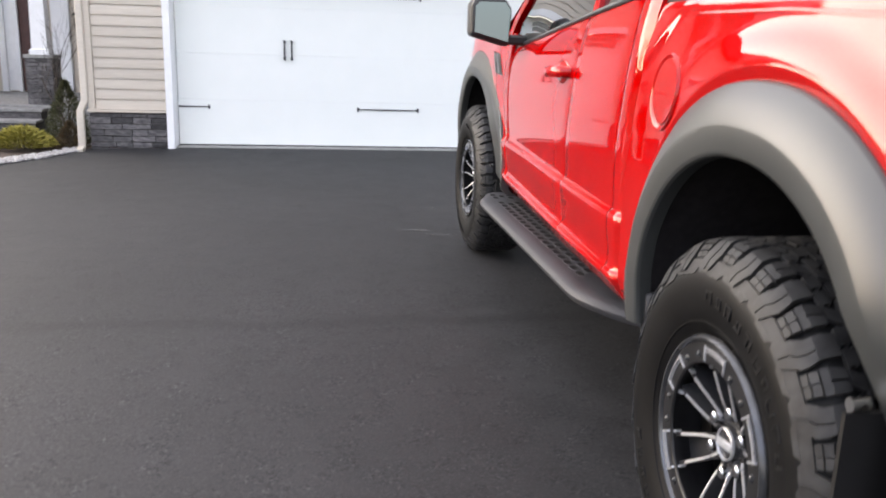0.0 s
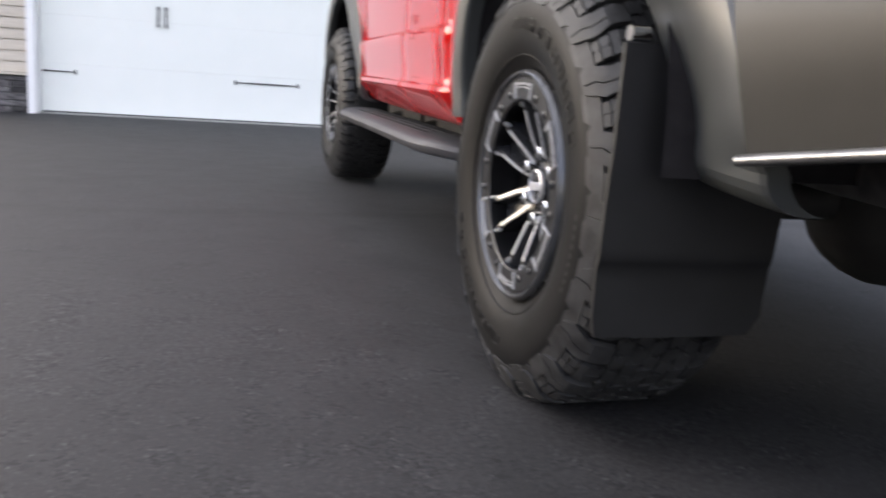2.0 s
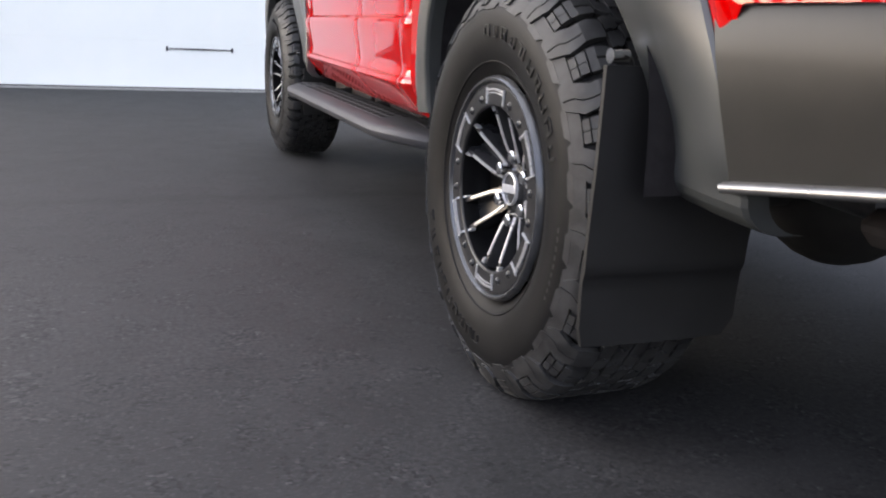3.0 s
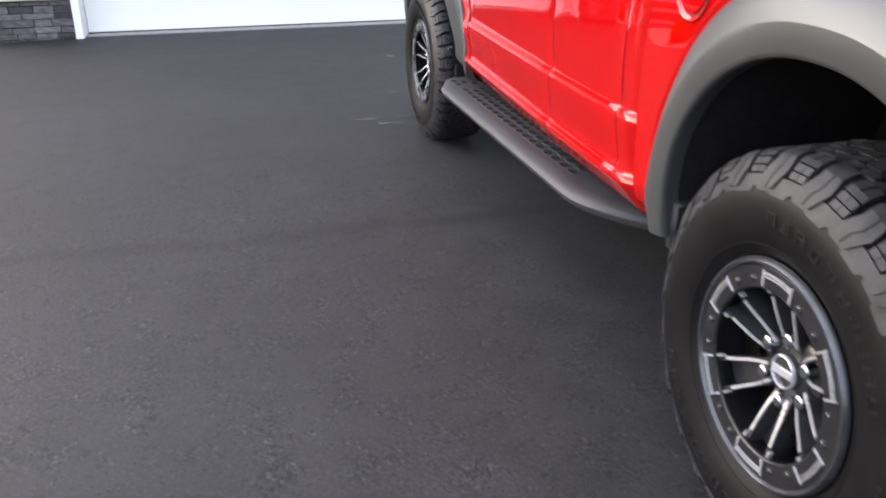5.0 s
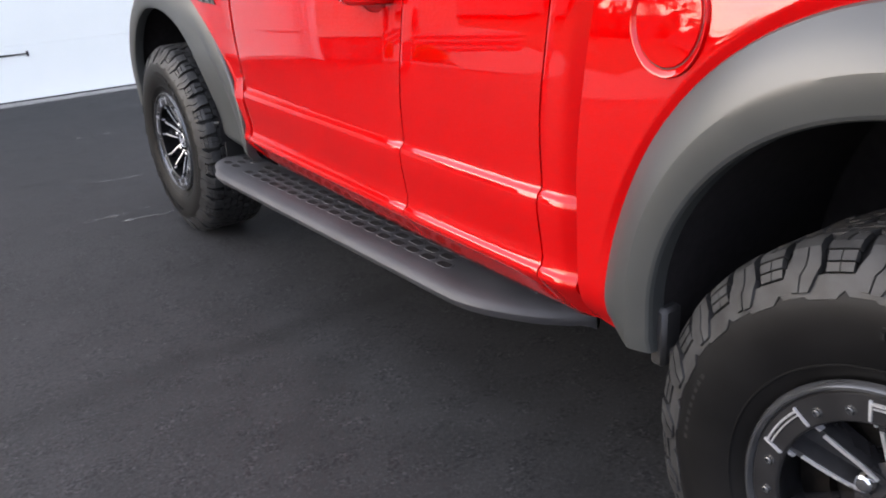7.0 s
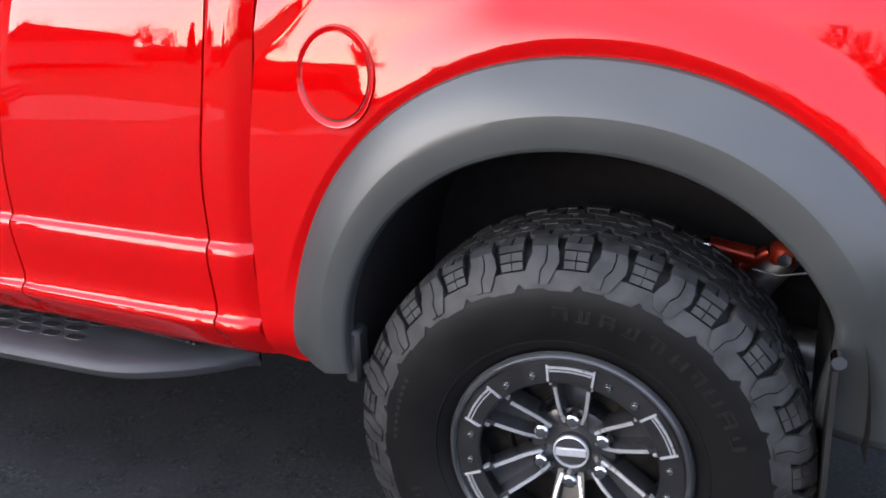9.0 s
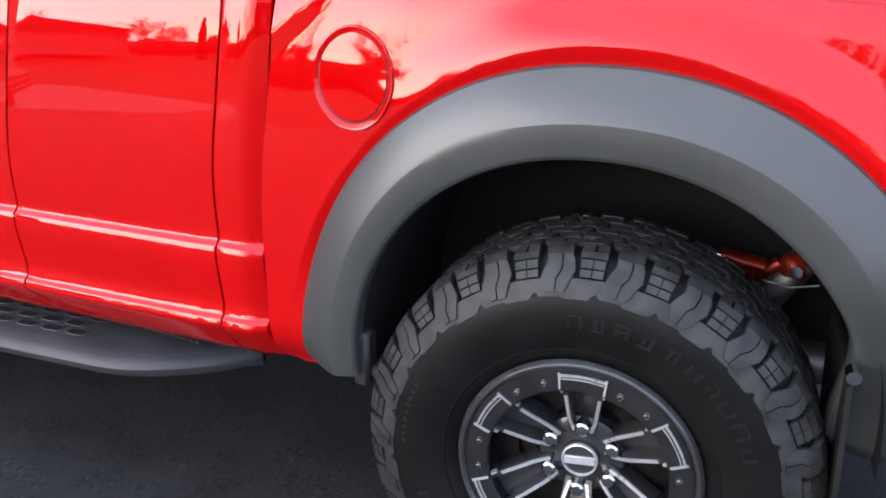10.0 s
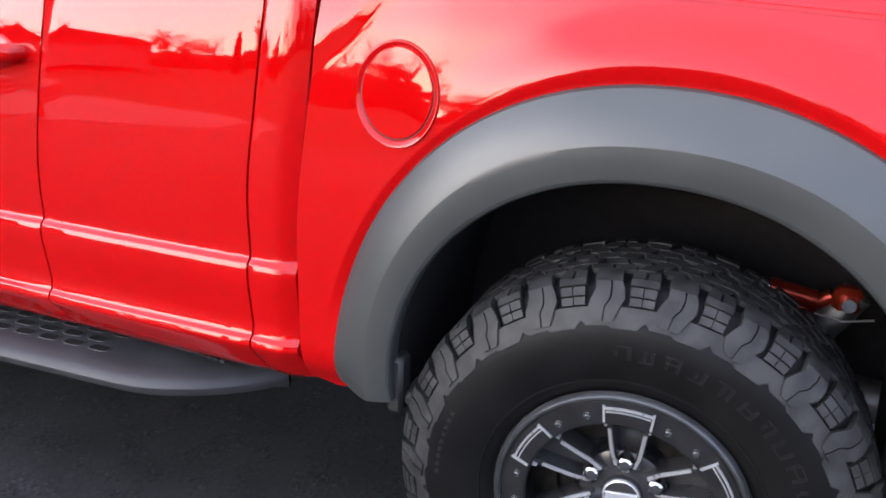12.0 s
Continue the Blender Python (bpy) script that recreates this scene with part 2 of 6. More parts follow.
STEEL = make_plain("dull_steel", (0.20, 0.20, 0.20), (0.32, 0.31, 0.30), 30.0, 0.35, 0.5, 0.1, 0.001, metal=0.9)
DARKSTEEL = make_plain("dirty_chassis_steel", (0.009, 0.0085, 0.0085), (0.020, 0.019, 0.018), 20.0, 0.6, 0.8, 0.3, 0.003)
ORANGE = make_plain("orange_anodised_metal", (0.21, 0.016, 0.007), (0.28, 0.026, 0.008), 30.0, 0.25, 0.35, 0.02, 0.001, metal=0.6)
DISC = make_plain("brake_disc_iron", (0.012, 0.011, 0.010), (0.024, 0.021, 0.019), 50.0, 0.5, 0.5, 0.1, 0.001, metal=0.8)
GLASS = material("tinted_glass", (0.012, 0.015, 0.016), 0.02, 0.0, Coat_Weight=1.0, Coat_Roughness=0.01)
# dark blue tone puts the dim surroundings it would reflect into the colour
MIRRORGLASS = material("mirror_glass", (0.12, 0.16, 0.19), 0.02, 1.0)
CLEARGLASS = material("window_pane", (0.05, 0.06, 0.065), 0.03, 0.0, Coat_Weight=1.0)
ASPHALT = make_asphalt()
WHITEDOOR = make_plain("white_steel_door", (0.80, 0.825, 0.785), (0.82, 0.84, 0.80), 3.0, 0.40, 0.46, 0.02, 0.001)
WHITETRIM = make_plain("white_pvc_trim", (0.78, 0.78, 0.78), (0.83, 0.83, 0.83), 8.0, 0.35, 0.5, 0.03, 0.001)
SIDING = make_siding()
STONE = make_stone()
MORTAR = make_plain("dark_mortar", (0.05, 0.05, 0.052), (0.09, 0.085, 0.085), 40.0, 0.85, 0.95, 0.4, 0.006)
IRON = make_plain("black_hinge_iron", (0.022, 0.022, 0.022), (0.05, 0.048, 0.046), 60.0, 0.45, 0.6, 0.2, 0.001)
ROOF = make_plain("asphalt_shingle", (0.045, 0.042, 0.042), (0.09, 0.085, 0.082), 45.0, 0.85, 0.95, 0.6, 0.01, (1, 3, 3))
GRASS = make_plain("dormant_lawn", (0.045, 0.047, 0.018), (0.085, 0.075, 0.034), 9.0, 0.9, 1.0, 0.8, 0.03)
CONCRETE = make_plain("pale_concrete", (0.21, 0.205, 0.197), (0.30, 0.293, 0.28), 12.0, 0.75, 0.9, 0.25, 0.004)
PEBBLE = make_plain("river_pebble", (0.20, 0.19, 0.18), (0.42, 0.40, 0.38), 20.0, 0.55, 0.75, 0.2, 0.004)
MULCH = make_plain("bark_mulch", (0.03, 0.02, 0.014), (0.07, 0.045, 0.03), 40.0, 0.9, 1.0, 0.8, 0.02)
BARK = make_plain("bare_bark", (0.045, 0.035, 0.028), (0.10, 0.082, 0.068), 18.0, 0.85, 0.95, 0.6, 0.01, (1, 1, 0.3))
GOLDLEAF = make_plain("golden_needles", (0.22, 0.20, 0.035), (0.36, 0.31, 0.06), 30.0, 0.7, 0.85, 0.3, 0.004)
DARKLEAF = make_plain("dark_evergreen", (0.035, 0.04, 0.016), (0.075, 0.075, 0.028), 30.0, 0.7, 0.85, 0.3, 0.004)
BROWNLEAF = make_plain("bronzed_evergreen", (0.06, 0.042, 0.020), (0.12, 0.085, 0.04), 30.0, 0.7, 0.85, 0.3, 0.004)
DOORWOOD = make_plain("dark_red_door", (0.045, 0.014, 0.012), (0.075, 0.025, 0.02), 20.0, 0.4, 0.55, 0.1, 0.002, (4, 1, 0.4))
CHALK = make_plain("chalky_scuff", (0.20, 0.20, 0.20), (0.30, 0.295, 0.29), 60.0, 0.85, 0.95, 0.3, 0.002)
chalk_fade = node(CHALK, "ShaderNodeTexNoise", Scale=14.0, Detail=8.0)
link(CHALK, coords(CHALK, (1, 2.5, 1)), chalk_fade.inputs["Vector"])
chalk_ramp = node(CHALK, "ShaderNodeMapRange", From_Min=0.42, From_Max=0.72, To_Min=0.0, To_Max=0.8)
link(CHALK, chalk_fade.outputs["Fac"], chalk_ramp.inputs["Value"])
link(CHALK, chalk_ramp.outputs["Result"], bsdf(CHALK).inputs["Alpha"])
SCREEN = make_plain("far_house_wall", (0.30, 0.28, 0.26), (0.38, 0.355, 0.33), 4.0, 0.6, 0.75, 0.1, 0.003, (0.2, 0.2, 8))


# ---------- mesh helpers ----------
def finish(name, bm, mat, sharp=38.0):
    me = bpy.data.meshes.new(name)
    bm.normal_update()
    bm.to_mesh(me)
    bm.free()
    me.materials.append(mat)
    me.polygons.foreach_set("use_smooth", [True] * len(me.polygons))
    me.set_sharp_from_angle(angle=radians(sharp))
    return me


def part(name, bm, mat, parent, label="", sharp=38.0, at=None):
    me = bm if isinstance(bm, bpy.types.Mesh) else finish(name, bm, mat, sharp)
    ob = new(name, me)
    if at is not None:
        ob.matrix_basis = at
    ob.parent = parent
    return tagged(ob, label)


def thing(name, bm, mat, label, category, group="", kind="", sharp=38.0, at=None):
    me = bm if isinstance(bm, bpy.types.Mesh) else finish(name, bm, mat, sharp)
    ob = new(name, me)
    if at is not None:
        ob.matrix_basis = at
    return tagged(ob, label, category, group, kind)


def empty(name, at, label, category, group="", kind=""):
    ob = new(name)
    ob.matrix_basis = at
    ob.empty_display_size = 0.2
    return tagged(ob, label, category, group, kind)


def box(bm, lo, hi, bevel=0.0, m=None, seg=1):
    """An axis box from corner to corner, bevelled, added to bm."""
    size = [h - l for l, h in zip(lo, hi)]
    mid = [(h + l) / 2 for l, h in zip(lo, hi)]
    mat = Matrix.Translation(mid) @ Matrix.Diagonal((*size, 1))
    made = bmesh.ops.create_cube(bm, size=1.0, matrix=(m @ mat) if m is not None else mat)
    if bevel > 0:
        edges = {e for v in made["verts"] for e in v.link_edges}
        bmesh.ops.bevel(bm, geom=list(edges), offset=bevel, segments=seg, affect="EDGES", profile=0.6)
    return bm


def tube(bm, pts, radius, seg=12, cap=True):
    """A round bar through points; radius may be a list."""
    rings = []
    for i, p in enumerate(pts):
        p = Vector(p)
        a = Vector(pts[max(i - 1, 0)])
        b = Vector(pts[min(i + 1, len(pts) - 1)])
        d = (b - a).normalized()
        up = Vector((0, 0, 1)) if abs(d.z) < 0.9 else Vector((1, 0, 0))
        s = d.cross(up).normalized()
        u = s.cross(d)
        r = radius[i] if isinstance(radius, (list, tuple)) else radius
        rings.append([bm.verts.new(p + (s * math.cos(k) + u * math.sin(k)) * r) for k in [2 * math.pi * j / seg for j in range(seg)]])
    for a, b in zip(rings, rings[1:]):
        for j in range(seg):
            bm.faces.new((a[j], a[(j + 1) % seg], b[(j + 1) % seg], b[j]))
    if cap:
        bm.faces.new(rings[0][::-1])
        bm.faces.new(rings[-1])
    return bm


def revolve(bm, profile, seg=64, closed=False):
    """Turn a profile of (x, r) round the x axis."""
    rings = []
    for x, r in profile:
        rings.append([bm.verts.new((x, r * math.sin(a), r * math.cos(a))) for a in [2 * math.pi * j / seg for j in range(seg)]])
    pairs = list(zip(rings, rings[1:])) + ([(rings[-1], rings[0])] if closed else [])
    for a, b in pairs:
        for j in range(seg):
            bm.faces.new((a[j], b[j], b[(j + 1) % seg], a[(j + 1) % seg]))
    return bm


def grid(bm, rows, flip=False, wrap=False):
    """A sheet through rows of points; returns the vertex rows."""
    vs = [[bm.verts.new(p) for p in row] for row in rows]
    for a, b in zip(vs, vs[1:]):
        n = len(a)
        for j in range(n if wrap else n - 1):
            f = (a[j], a[(j + 1) % n], b[(j + 1) % n], b[j])
            bm.faces.new(f[::-1] if flip else f)
    return vs


def prism(bm, outline, depth, m=None):
    """A flat outline of (x, y, z) points, thickened along the vector depth."""
    a = [Vector(p) for p in outline]
    b = [p + Vector(depth) for p in a]
    if m is not None:
        a, b = [m @ p for p in a], [m @ p for p in b]
    va, vb = [bm.verts.new(p) for p in a], [bm.verts.new(p) for p in b]
    bm.faces.new(va[::-1])
    bm.faces.new(vb)
    for i in range(len(va)):
        j = (i + 1) % len(va)
        bm.faces.new((va[i], va[j], vb[j], vb[i]))
    return bm


def fixed(bm):
    bmesh.ops.recalc_face_normals(bm, faces=bm.faces[:])
    return bm


def smoothstep(a, b, v):
    t = min(max((v - a) / (b - a), 0.0), 1.0)
    return t * t * (3 - 2 * t)


def lerp_table(table, v):
    if v <= table[0][0]:
        return table[0][1]
    for (a, x), (b, y) in zip(table, table[1:]):
        if v <= b:
            return x + (y - x) * (v - a) / (b - a)
    return table[-1][1]


def soft_table(table, v, w=0.012):
    return sum(lerp_table(table, v + w * k) for k in (-1, -0.5, 0, 0.5, 1)) / 5


def spline(table):
    """A natural cubic through a table's points, as a function."""
    xs, ys = np.array([p[0] for p in table]), np.array([p[1] for p in table])
    n = len(xs)
    h = np.diff(xs)
    a, b = np.eye(n), np.zeros(n)
    for i in range(1, n - 1):
        a[i, i - 1], a[i, i], a[i, i + 1] = h[i - 1], 2 * (h[i - 1] + h[i]), h[i]
        b[i] = 6 * ((ys[i + 1] - ys[i]) / h[i] - (ys[i] - ys[i - 1]) / h[i - 1])
    m = np.linalg.solve(a, b)

    def value(v):
        v = min(max(v, xs[0]), xs[-1])
        i = min(int(np.searchsorted(xs, v, side="right")) - 1, n - 2)
        p, q = (xs[i + 1] - v), (v - xs[i])
        return float((m[i] * p ** 3 + m[i + 1] * q ** 3) / (6 * h[i]) + (ys[i] / h[i] - m[i] * h[i] / 6) * p + (ys[i + 1] / h[i] - m[i + 1] * h[i] / 6) * q)

    known = {}
    return lambda v: known[v] if v in known else known.setdefault(v, value(v))


# ---------- ground, driveway ----------
def ground_z(x, y):
    return -0.085 * smoothstep(1.5, 8.4, y) - 0.04 * smoothstep(-2.7, -3.8, x) * smoothstep(4.0, 8.0, y) - 0.50 * smoothstep(8.9, 13.0, y)


def sheet(xs, ys, lift):
    bm = bmesh.new()
    grid(bm, [[(x, y, ground_z(x, y) + lift) for x in xs] for y in ys])
    return fixed(bm)


FAR = [-900, -300, -120, -60, -30, -18, -12, -8, -6.5, -5.5, -4.8, -4.2, -3.8, -3.4, -3, -2.6, -2, 0, 2, 4, 6, 9, 14, 25, 60, 150, 900]
FARY = [-900, -300, -120, -60, -30, -18, -13, -9, -5, -2, 0, 0.8, 1.2, 1.6, 2, 2.5, 3.0, 3.6, 4.0, 4.5, 5.0, 5.5, 6.0, 6.5, 7, 7.5, 8, 8.5, 9, 9.5, 10, 10.5, 11, 11.5, 12, 12.5, 13, 15, 20, 30, 60, 150, 900]
ground = thing("ground", sheet(FAR, FARY, -0.012), GRASS, "dormant yellow-green lawn running out to the horizon", "lawn", kind="structure")
def drive_left(y):
    """The left edge of the driveway, which slants out from the garage corner."""
    return max(-3.45 - max(8.3 - y, 0.0) / 2.2, -7.0)


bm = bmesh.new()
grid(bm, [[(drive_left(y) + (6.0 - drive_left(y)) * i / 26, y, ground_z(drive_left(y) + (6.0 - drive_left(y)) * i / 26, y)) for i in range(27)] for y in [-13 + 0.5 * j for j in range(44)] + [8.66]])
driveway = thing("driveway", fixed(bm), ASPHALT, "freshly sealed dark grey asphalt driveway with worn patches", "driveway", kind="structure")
street = bmesh.new()
grid(street, [[(x, y, -0.006) for x in (-300, -100, -30, 0, 30, 100, 300)] for y in (-20.5, -17, -13.2)])
thing("road", fixed(street), ASPHALT, "dark asphalt street past the end of the driveway", "road", kind="structure")


def scuff(cx, cy, length, width, turn, seed):
    rnd = random.Random(seed)
    bm = bmesh.new()
    n = 14
    top, low = [], []
    for i in range(n + 1):
        u = -1 + 2 * i / n
        w = width * (1 - u * u) ** 0.5 * rnd.uniform(0.25, 1.0)
        a = Vector((u * length / 2, w + rnd.uniform(-0.2, 0.2) * width, 0))
        b = Vector((u * length / 2, -w * rnd.uniform(0.2, 1), 0))
        top.append(a)
        low.append(b)
    m = pose(cx, cy, ground_z(cx, cy) + 0.004, 0, 0, turn)
    grid(bm, [[m @ p for p in top], [m @ p for p in low]])
    return thing("chalk_mark", fixed(bm), CHALK, "faint pale scuff worn into the asphalt", "ground mark", "scuffs on the driveway", kind="structure")


# ---------- garage ----------
WALL_Y, DOOR_Y = 8.45, 8.70
DOOR_L, DOOR_R, SILL, HEAD = -2.395, 2.515, -0.075, 2.06
CORNER_L, CORNER_R = -3.32, 3.55
bm = bmesh.new()
box(bm, (CORNER_L + 0.03, WALL_Y + 0.02, -1.2), (DOOR_L - 0.07, WALL_Y + 0.22, 3.4))
box(bm, (DOOR_R + 0.07, WALL_Y + 0.02, -1.2), (CORNER_R - 0.03, WALL_Y + 0.22, 3.4))
box(bm, (DOOR_L - 0.069, WALL_Y + 0.02, HEAD + 0.12), (DOOR_R + 0.069, WALL_Y + 0.22, 3.4))
box(bm, (CORNER_L + 0.03, WALL_Y + 0.22, -1.2), (CORNER_L + 0.23, 17.0, 3.4))
box(bm, (CORNER_R - 0.23, WALL_Y + 0.22, -1.2), (CORNER_R - 0.03, 17.0, 3.4))
garage_wall = thing("wall_garage", bm, MORTAR, "garage front wall in beige lap siding over a grey stone base", "house wall", kind="structure")

bm = bmesh.new()
for y0, y1, z in ((8.05, 17.4, 3.45),):
    prism(bm, [(CORNER_L - 0.35, y0, 3.35), (CORNER_R + 0.35, y0, 3.35), ((CORNER_L + CORNER_R) / 2, y0, 5.1)], (0, y1 - y0, 0))
thing("garage_roof", fixed(bm), ROOF, "grey shingled gable roof over the garage", "roof", kind="structure")

bm = bmesh.new()
box(bm, (DOOR_L - 0.085, WALL_Y - 0.05, -0.10), (DOOR_L - 0.005, WALL_Y + 0.14, HEAD + 0.15), 0.004)
box(bm, (DOOR_R + 0.005, WALL_Y - 0.05, -0.10), (DOOR_R + 0.085, WALL_Y + 0.14, HEAD + 0.15), 0.004)
box(bm, (DOOR_L - 0.004, WALL_Y - 0.05, HEAD + 0.005), (DOOR_R + 0.004, WALL_Y + 0.14, HEAD + 0.15), 0.004)
box(bm, (DOOR_L - 0.05, WALL_Y + 0.141, -0.10), (DOOR_L - 0.003, DOOR_Y + 0.04, HEAD + 0.1), 0.003)
box(bm, (DOOR_R + 0.003, WALL_Y + 0.141, -0.10), (DOOR_R + 0.05, DOOR_Y + 0.04, HEAD + 0.1), 0.003)
thing("trim_garage_door", bm, WHITETRIM, "white casing round the garage door opening", "door trim", kind="structure")
bm = bmesh.new()
box(bm, (DOOR_L - 0.4, WALL_Y + 0.05, -0.3), (DOOR_R + 0.4, 10.5, SILL - 0.001))
thing("floor_garage", bm, CONCRETE, "pale concrete garage slab edge under the door", "floor", kind="structure")

# sectional carriage-style door: four sections, panels, panes, straps and pulls
garage_door = empty("door_garage", pose((DOOR_L + DOOR_R) / 2, DOOR_Y, SILL), "closed white carriage-style garage door with black iron straps", "garage door", kind="structure")
inv = garage_door.matrix_basis.inverted()
LEAF = (DOOR_R - DOOR_L) / 4


def shifted(bm, m):
    bmesh.ops.transform(bm, matrix=m, verts=bm.verts[:])
    return bm


WIN_Z0, WIN_Z1 = 1.755, 1.99
CX = (DOOR_L + DOOR_R) / 2
WINDOWS = [CX + 0.02 + 1.16 * (q - 1.5) for q in range(4)]
SECTIONS = [SILL + 0.012, 0.46, 0.99, 1.52, HEAD + 0.01]
for k in range(4):
    bm = bmesh.new()
    z0, z1 = SECTIONS[k], SECTIONS[k + 1] - 0.0006
    if k < 3:
        box(bm, (DOOR_L + 0.004, DOOR_Y, z0), (DOOR_R - 0.004, DOOR_Y + 0.045, z1), 0.0015)
    else:
        box(bm, (DOOR_L + 0.004, DOOR_Y, z0), (DOOR_R - 0.004, DOOR_Y + 0.045, WIN_Z0 - 0.003), 0.0015)
        box(bm, (DOOR_L + 0.004, DOOR_Y, WIN_Z1 + 0.003), (DOOR_R - 0.004, DOOR_Y + 0.045, z1), 0.0015)
        rims = [DOOR_L + 0.004] + [c + s * 0.442 for c in WINDOWS for s in (-1, 1)] + [DOOR_R - 0.004]
        for x0, x1 in zip(rims[::2], rims[1::2]):
            box(bm, (x0, DOOR_Y + 0.0005, WIN_Z0 - 0.0025), (x1, DOOR_Y + 0.0445, WIN_Z1 + 0.0025), 0.0015)
    part("door_section", shifted(bm, inv), WHITEDOOR, garage_door)
for c in WINDOWS:
    bm = bmesh.new()
    wx0, wx1, zm = c - 0.441, c + 0.441, (WIN_Z0 + WIN_Z1) / 2
    frame_bits = [((wx0, WIN_Z0 - 0.002), (wx1, WIN_Z0 + 0.018)), ((wx0, WIN_Z1 - 0.018), (wx1, WIN_Z1 + 0.002)), ((wx0, WIN_Z0 + 0.019), (wx0 + 0.018, WIN_Z1 - 0.019)), ((wx1 - 0.018, WIN_Z0 + 0.019), (wx1, WIN_Z1 - 0.019))]
    for j in (1, 2):
        xm = wx0 + (wx1 - wx0) * j / 3
        frame_bits.append(((xm - 0.010, WIN_Z0 + 0.019), (xm + 0.010, WIN_Z1 - 0.019)))
    for i in range(3):
        u0, u1 = wx0 + (wx1 - wx0) * i / 3 + (0.019 if i == 0 else 0.011), wx0 + (wx1 - wx0) * (i + 1) / 3 - (0.019 if i == 2 else 0.011)
        frame_bits.append(((u0, zm - 0.009), (u1, zm + 0.009)))
    for a, b in frame_bits:
        box(bm, (a[0], DOOR_Y - 0.008, a[1]), (b[0], DOOR_Y + 0.03, b[1]), 0.002)
    win = part("window", shifted(bm, inv), WHITEDOOR, garage_door)
    for i in range(3):
        for zz0, zz1 in ((WIN_Z0 + 0.019, zm - 0.0095), (zm + 0.0095, WIN_Z1 - 0.019)):
            bm = bmesh.new()
            u0, u1 = wx0 + (wx1 - wx0) * i / 3 + 0.011, wx0 + (wx1 - wx0) * (i + 1) / 3 - 0.011
            box(bm, (u0, DOOR_Y + 0.012, zz0), (u1, DOOR_Y + 0.017, zz1))
            part("pane", shifted(bm, inv), CLEARGLASS, win, "grey glass pane")


def strap(x0, x1, z, both):
    """A hammered iron strap with a flared end at one or both tips."""
    bm = bmesh.new()
    tip = 0.012
    n = 10
    top, low = [], []
    for i in range(n + 1):
        u = i / n
        x = x0 + (x1 - x0) * u
        w = 0.0085 + 0.0065 * (math.sin(math.pi * u) if both else 1 - u)
        top.append((x, 0, z + w / 1.6))
        low.append((x, 0, z - w / 1.6))
    outline = top + low[::-1]
    prism(bm, [(x, DOOR_Y - 0.010, zz) for x, _, zz in outline], (0, 0.0085, 0))
    ends = [x0, x1] if both else [x1]
    for x in ends:
        box(bm, (x - 0.011, DOOR_Y - 0.014, z - 0.026), (x + 0.011, DOOR_Y - 0.002, z + 0.026), 0.003)
    return fixed(bm)


for z in (0.376, 1.678):
    part("strap_hinge", shifted(strap(DOOR_L + 0.012, DOOR_L + 0.355, z, False), inv), IRON, garage_door, "black iron strap hinge")
    part("strap_hinge", shifted(strap(CX - 0.362, CX + 0.362, z, True), inv), IRON, garage_door, "black iron double strap")
    part("strap_hinge", shifted(strap(DOOR_R - 0.012, DOOR_R - 0.355, z, False), inv), IRON, garage_door, "black iron strap hinge")
for xm in (DOOR_L + LEAF + 0.047, DOOR_R - LEAF - 0.047):
    for s in (-1, 1):
        bm = bmesh.new()
        x = xm + 0.041 * s
        tube(bm, [(x, DOOR_Y - 0.03, 0.947), (x, DOOR_Y - 0.036, 1.045), (x, DOOR_Y - 0.03, 1.145)], [0.008, 0.011, 0.008], 8)
        for z in (0.951, 1.141):
            box(bm, (x - 0.014, DOOR_Y - 0.034, z - 0.018), (x + 0.014, DOOR_Y - 0.0005, z + 0.018), 0.003)
        part("pull_handle", shifted(bm, inv), IRON, garage_door, "black iron pull handle")
bm = bmesh.new()
box(bm, (DOOR_L + 0.004, DOOR_Y - 0.004, SILL - 0.001), (DOOR_R - 0.004, DOOR_Y + 0.04, SILL + 0.0115), 0.002)
part("bottom_seal", shifted(bm, inv), BLACK, garage_door, "black rubber bottom seal")


# ---------- the truck body ----------
truck = empty("pickup_truck", pose(1.03, 1.5, 0), "bright red off-road pickup truck with grey fender flares and muddy-terrain tyres", "pickup truck")
TINV = truck.matrix_basis.inverted()
MIDX = 1.03
MIR = Matrix.Translation((2 * MIDX, 0, 0)) @ Matrix.Diagonal((-1, 1, 1, 1))


def tpart(name, bm, mat, label="", sharp=38.0, parent=None, both=False):
    """A part of the truck built in world coordinates; both: its mirror image on the far side too."""
    if both:
        bm2 = bm.copy()
        bmesh.ops.transform(bm2, matrix=TINV @ MIR, verts=bm2.verts[:])
        bmesh.ops.reverse_faces(bm2, faces=bm2.faces[:])
        part(name, bm2, mat, truck, label, sharp)
    bmesh.ops.transform(bm, matrix=TINV, verts=bm.verts[:])
    return part(name, bm, mat, truck, label, sharp) if parent is None else part(name, bm, mat, parent, label, sharp)


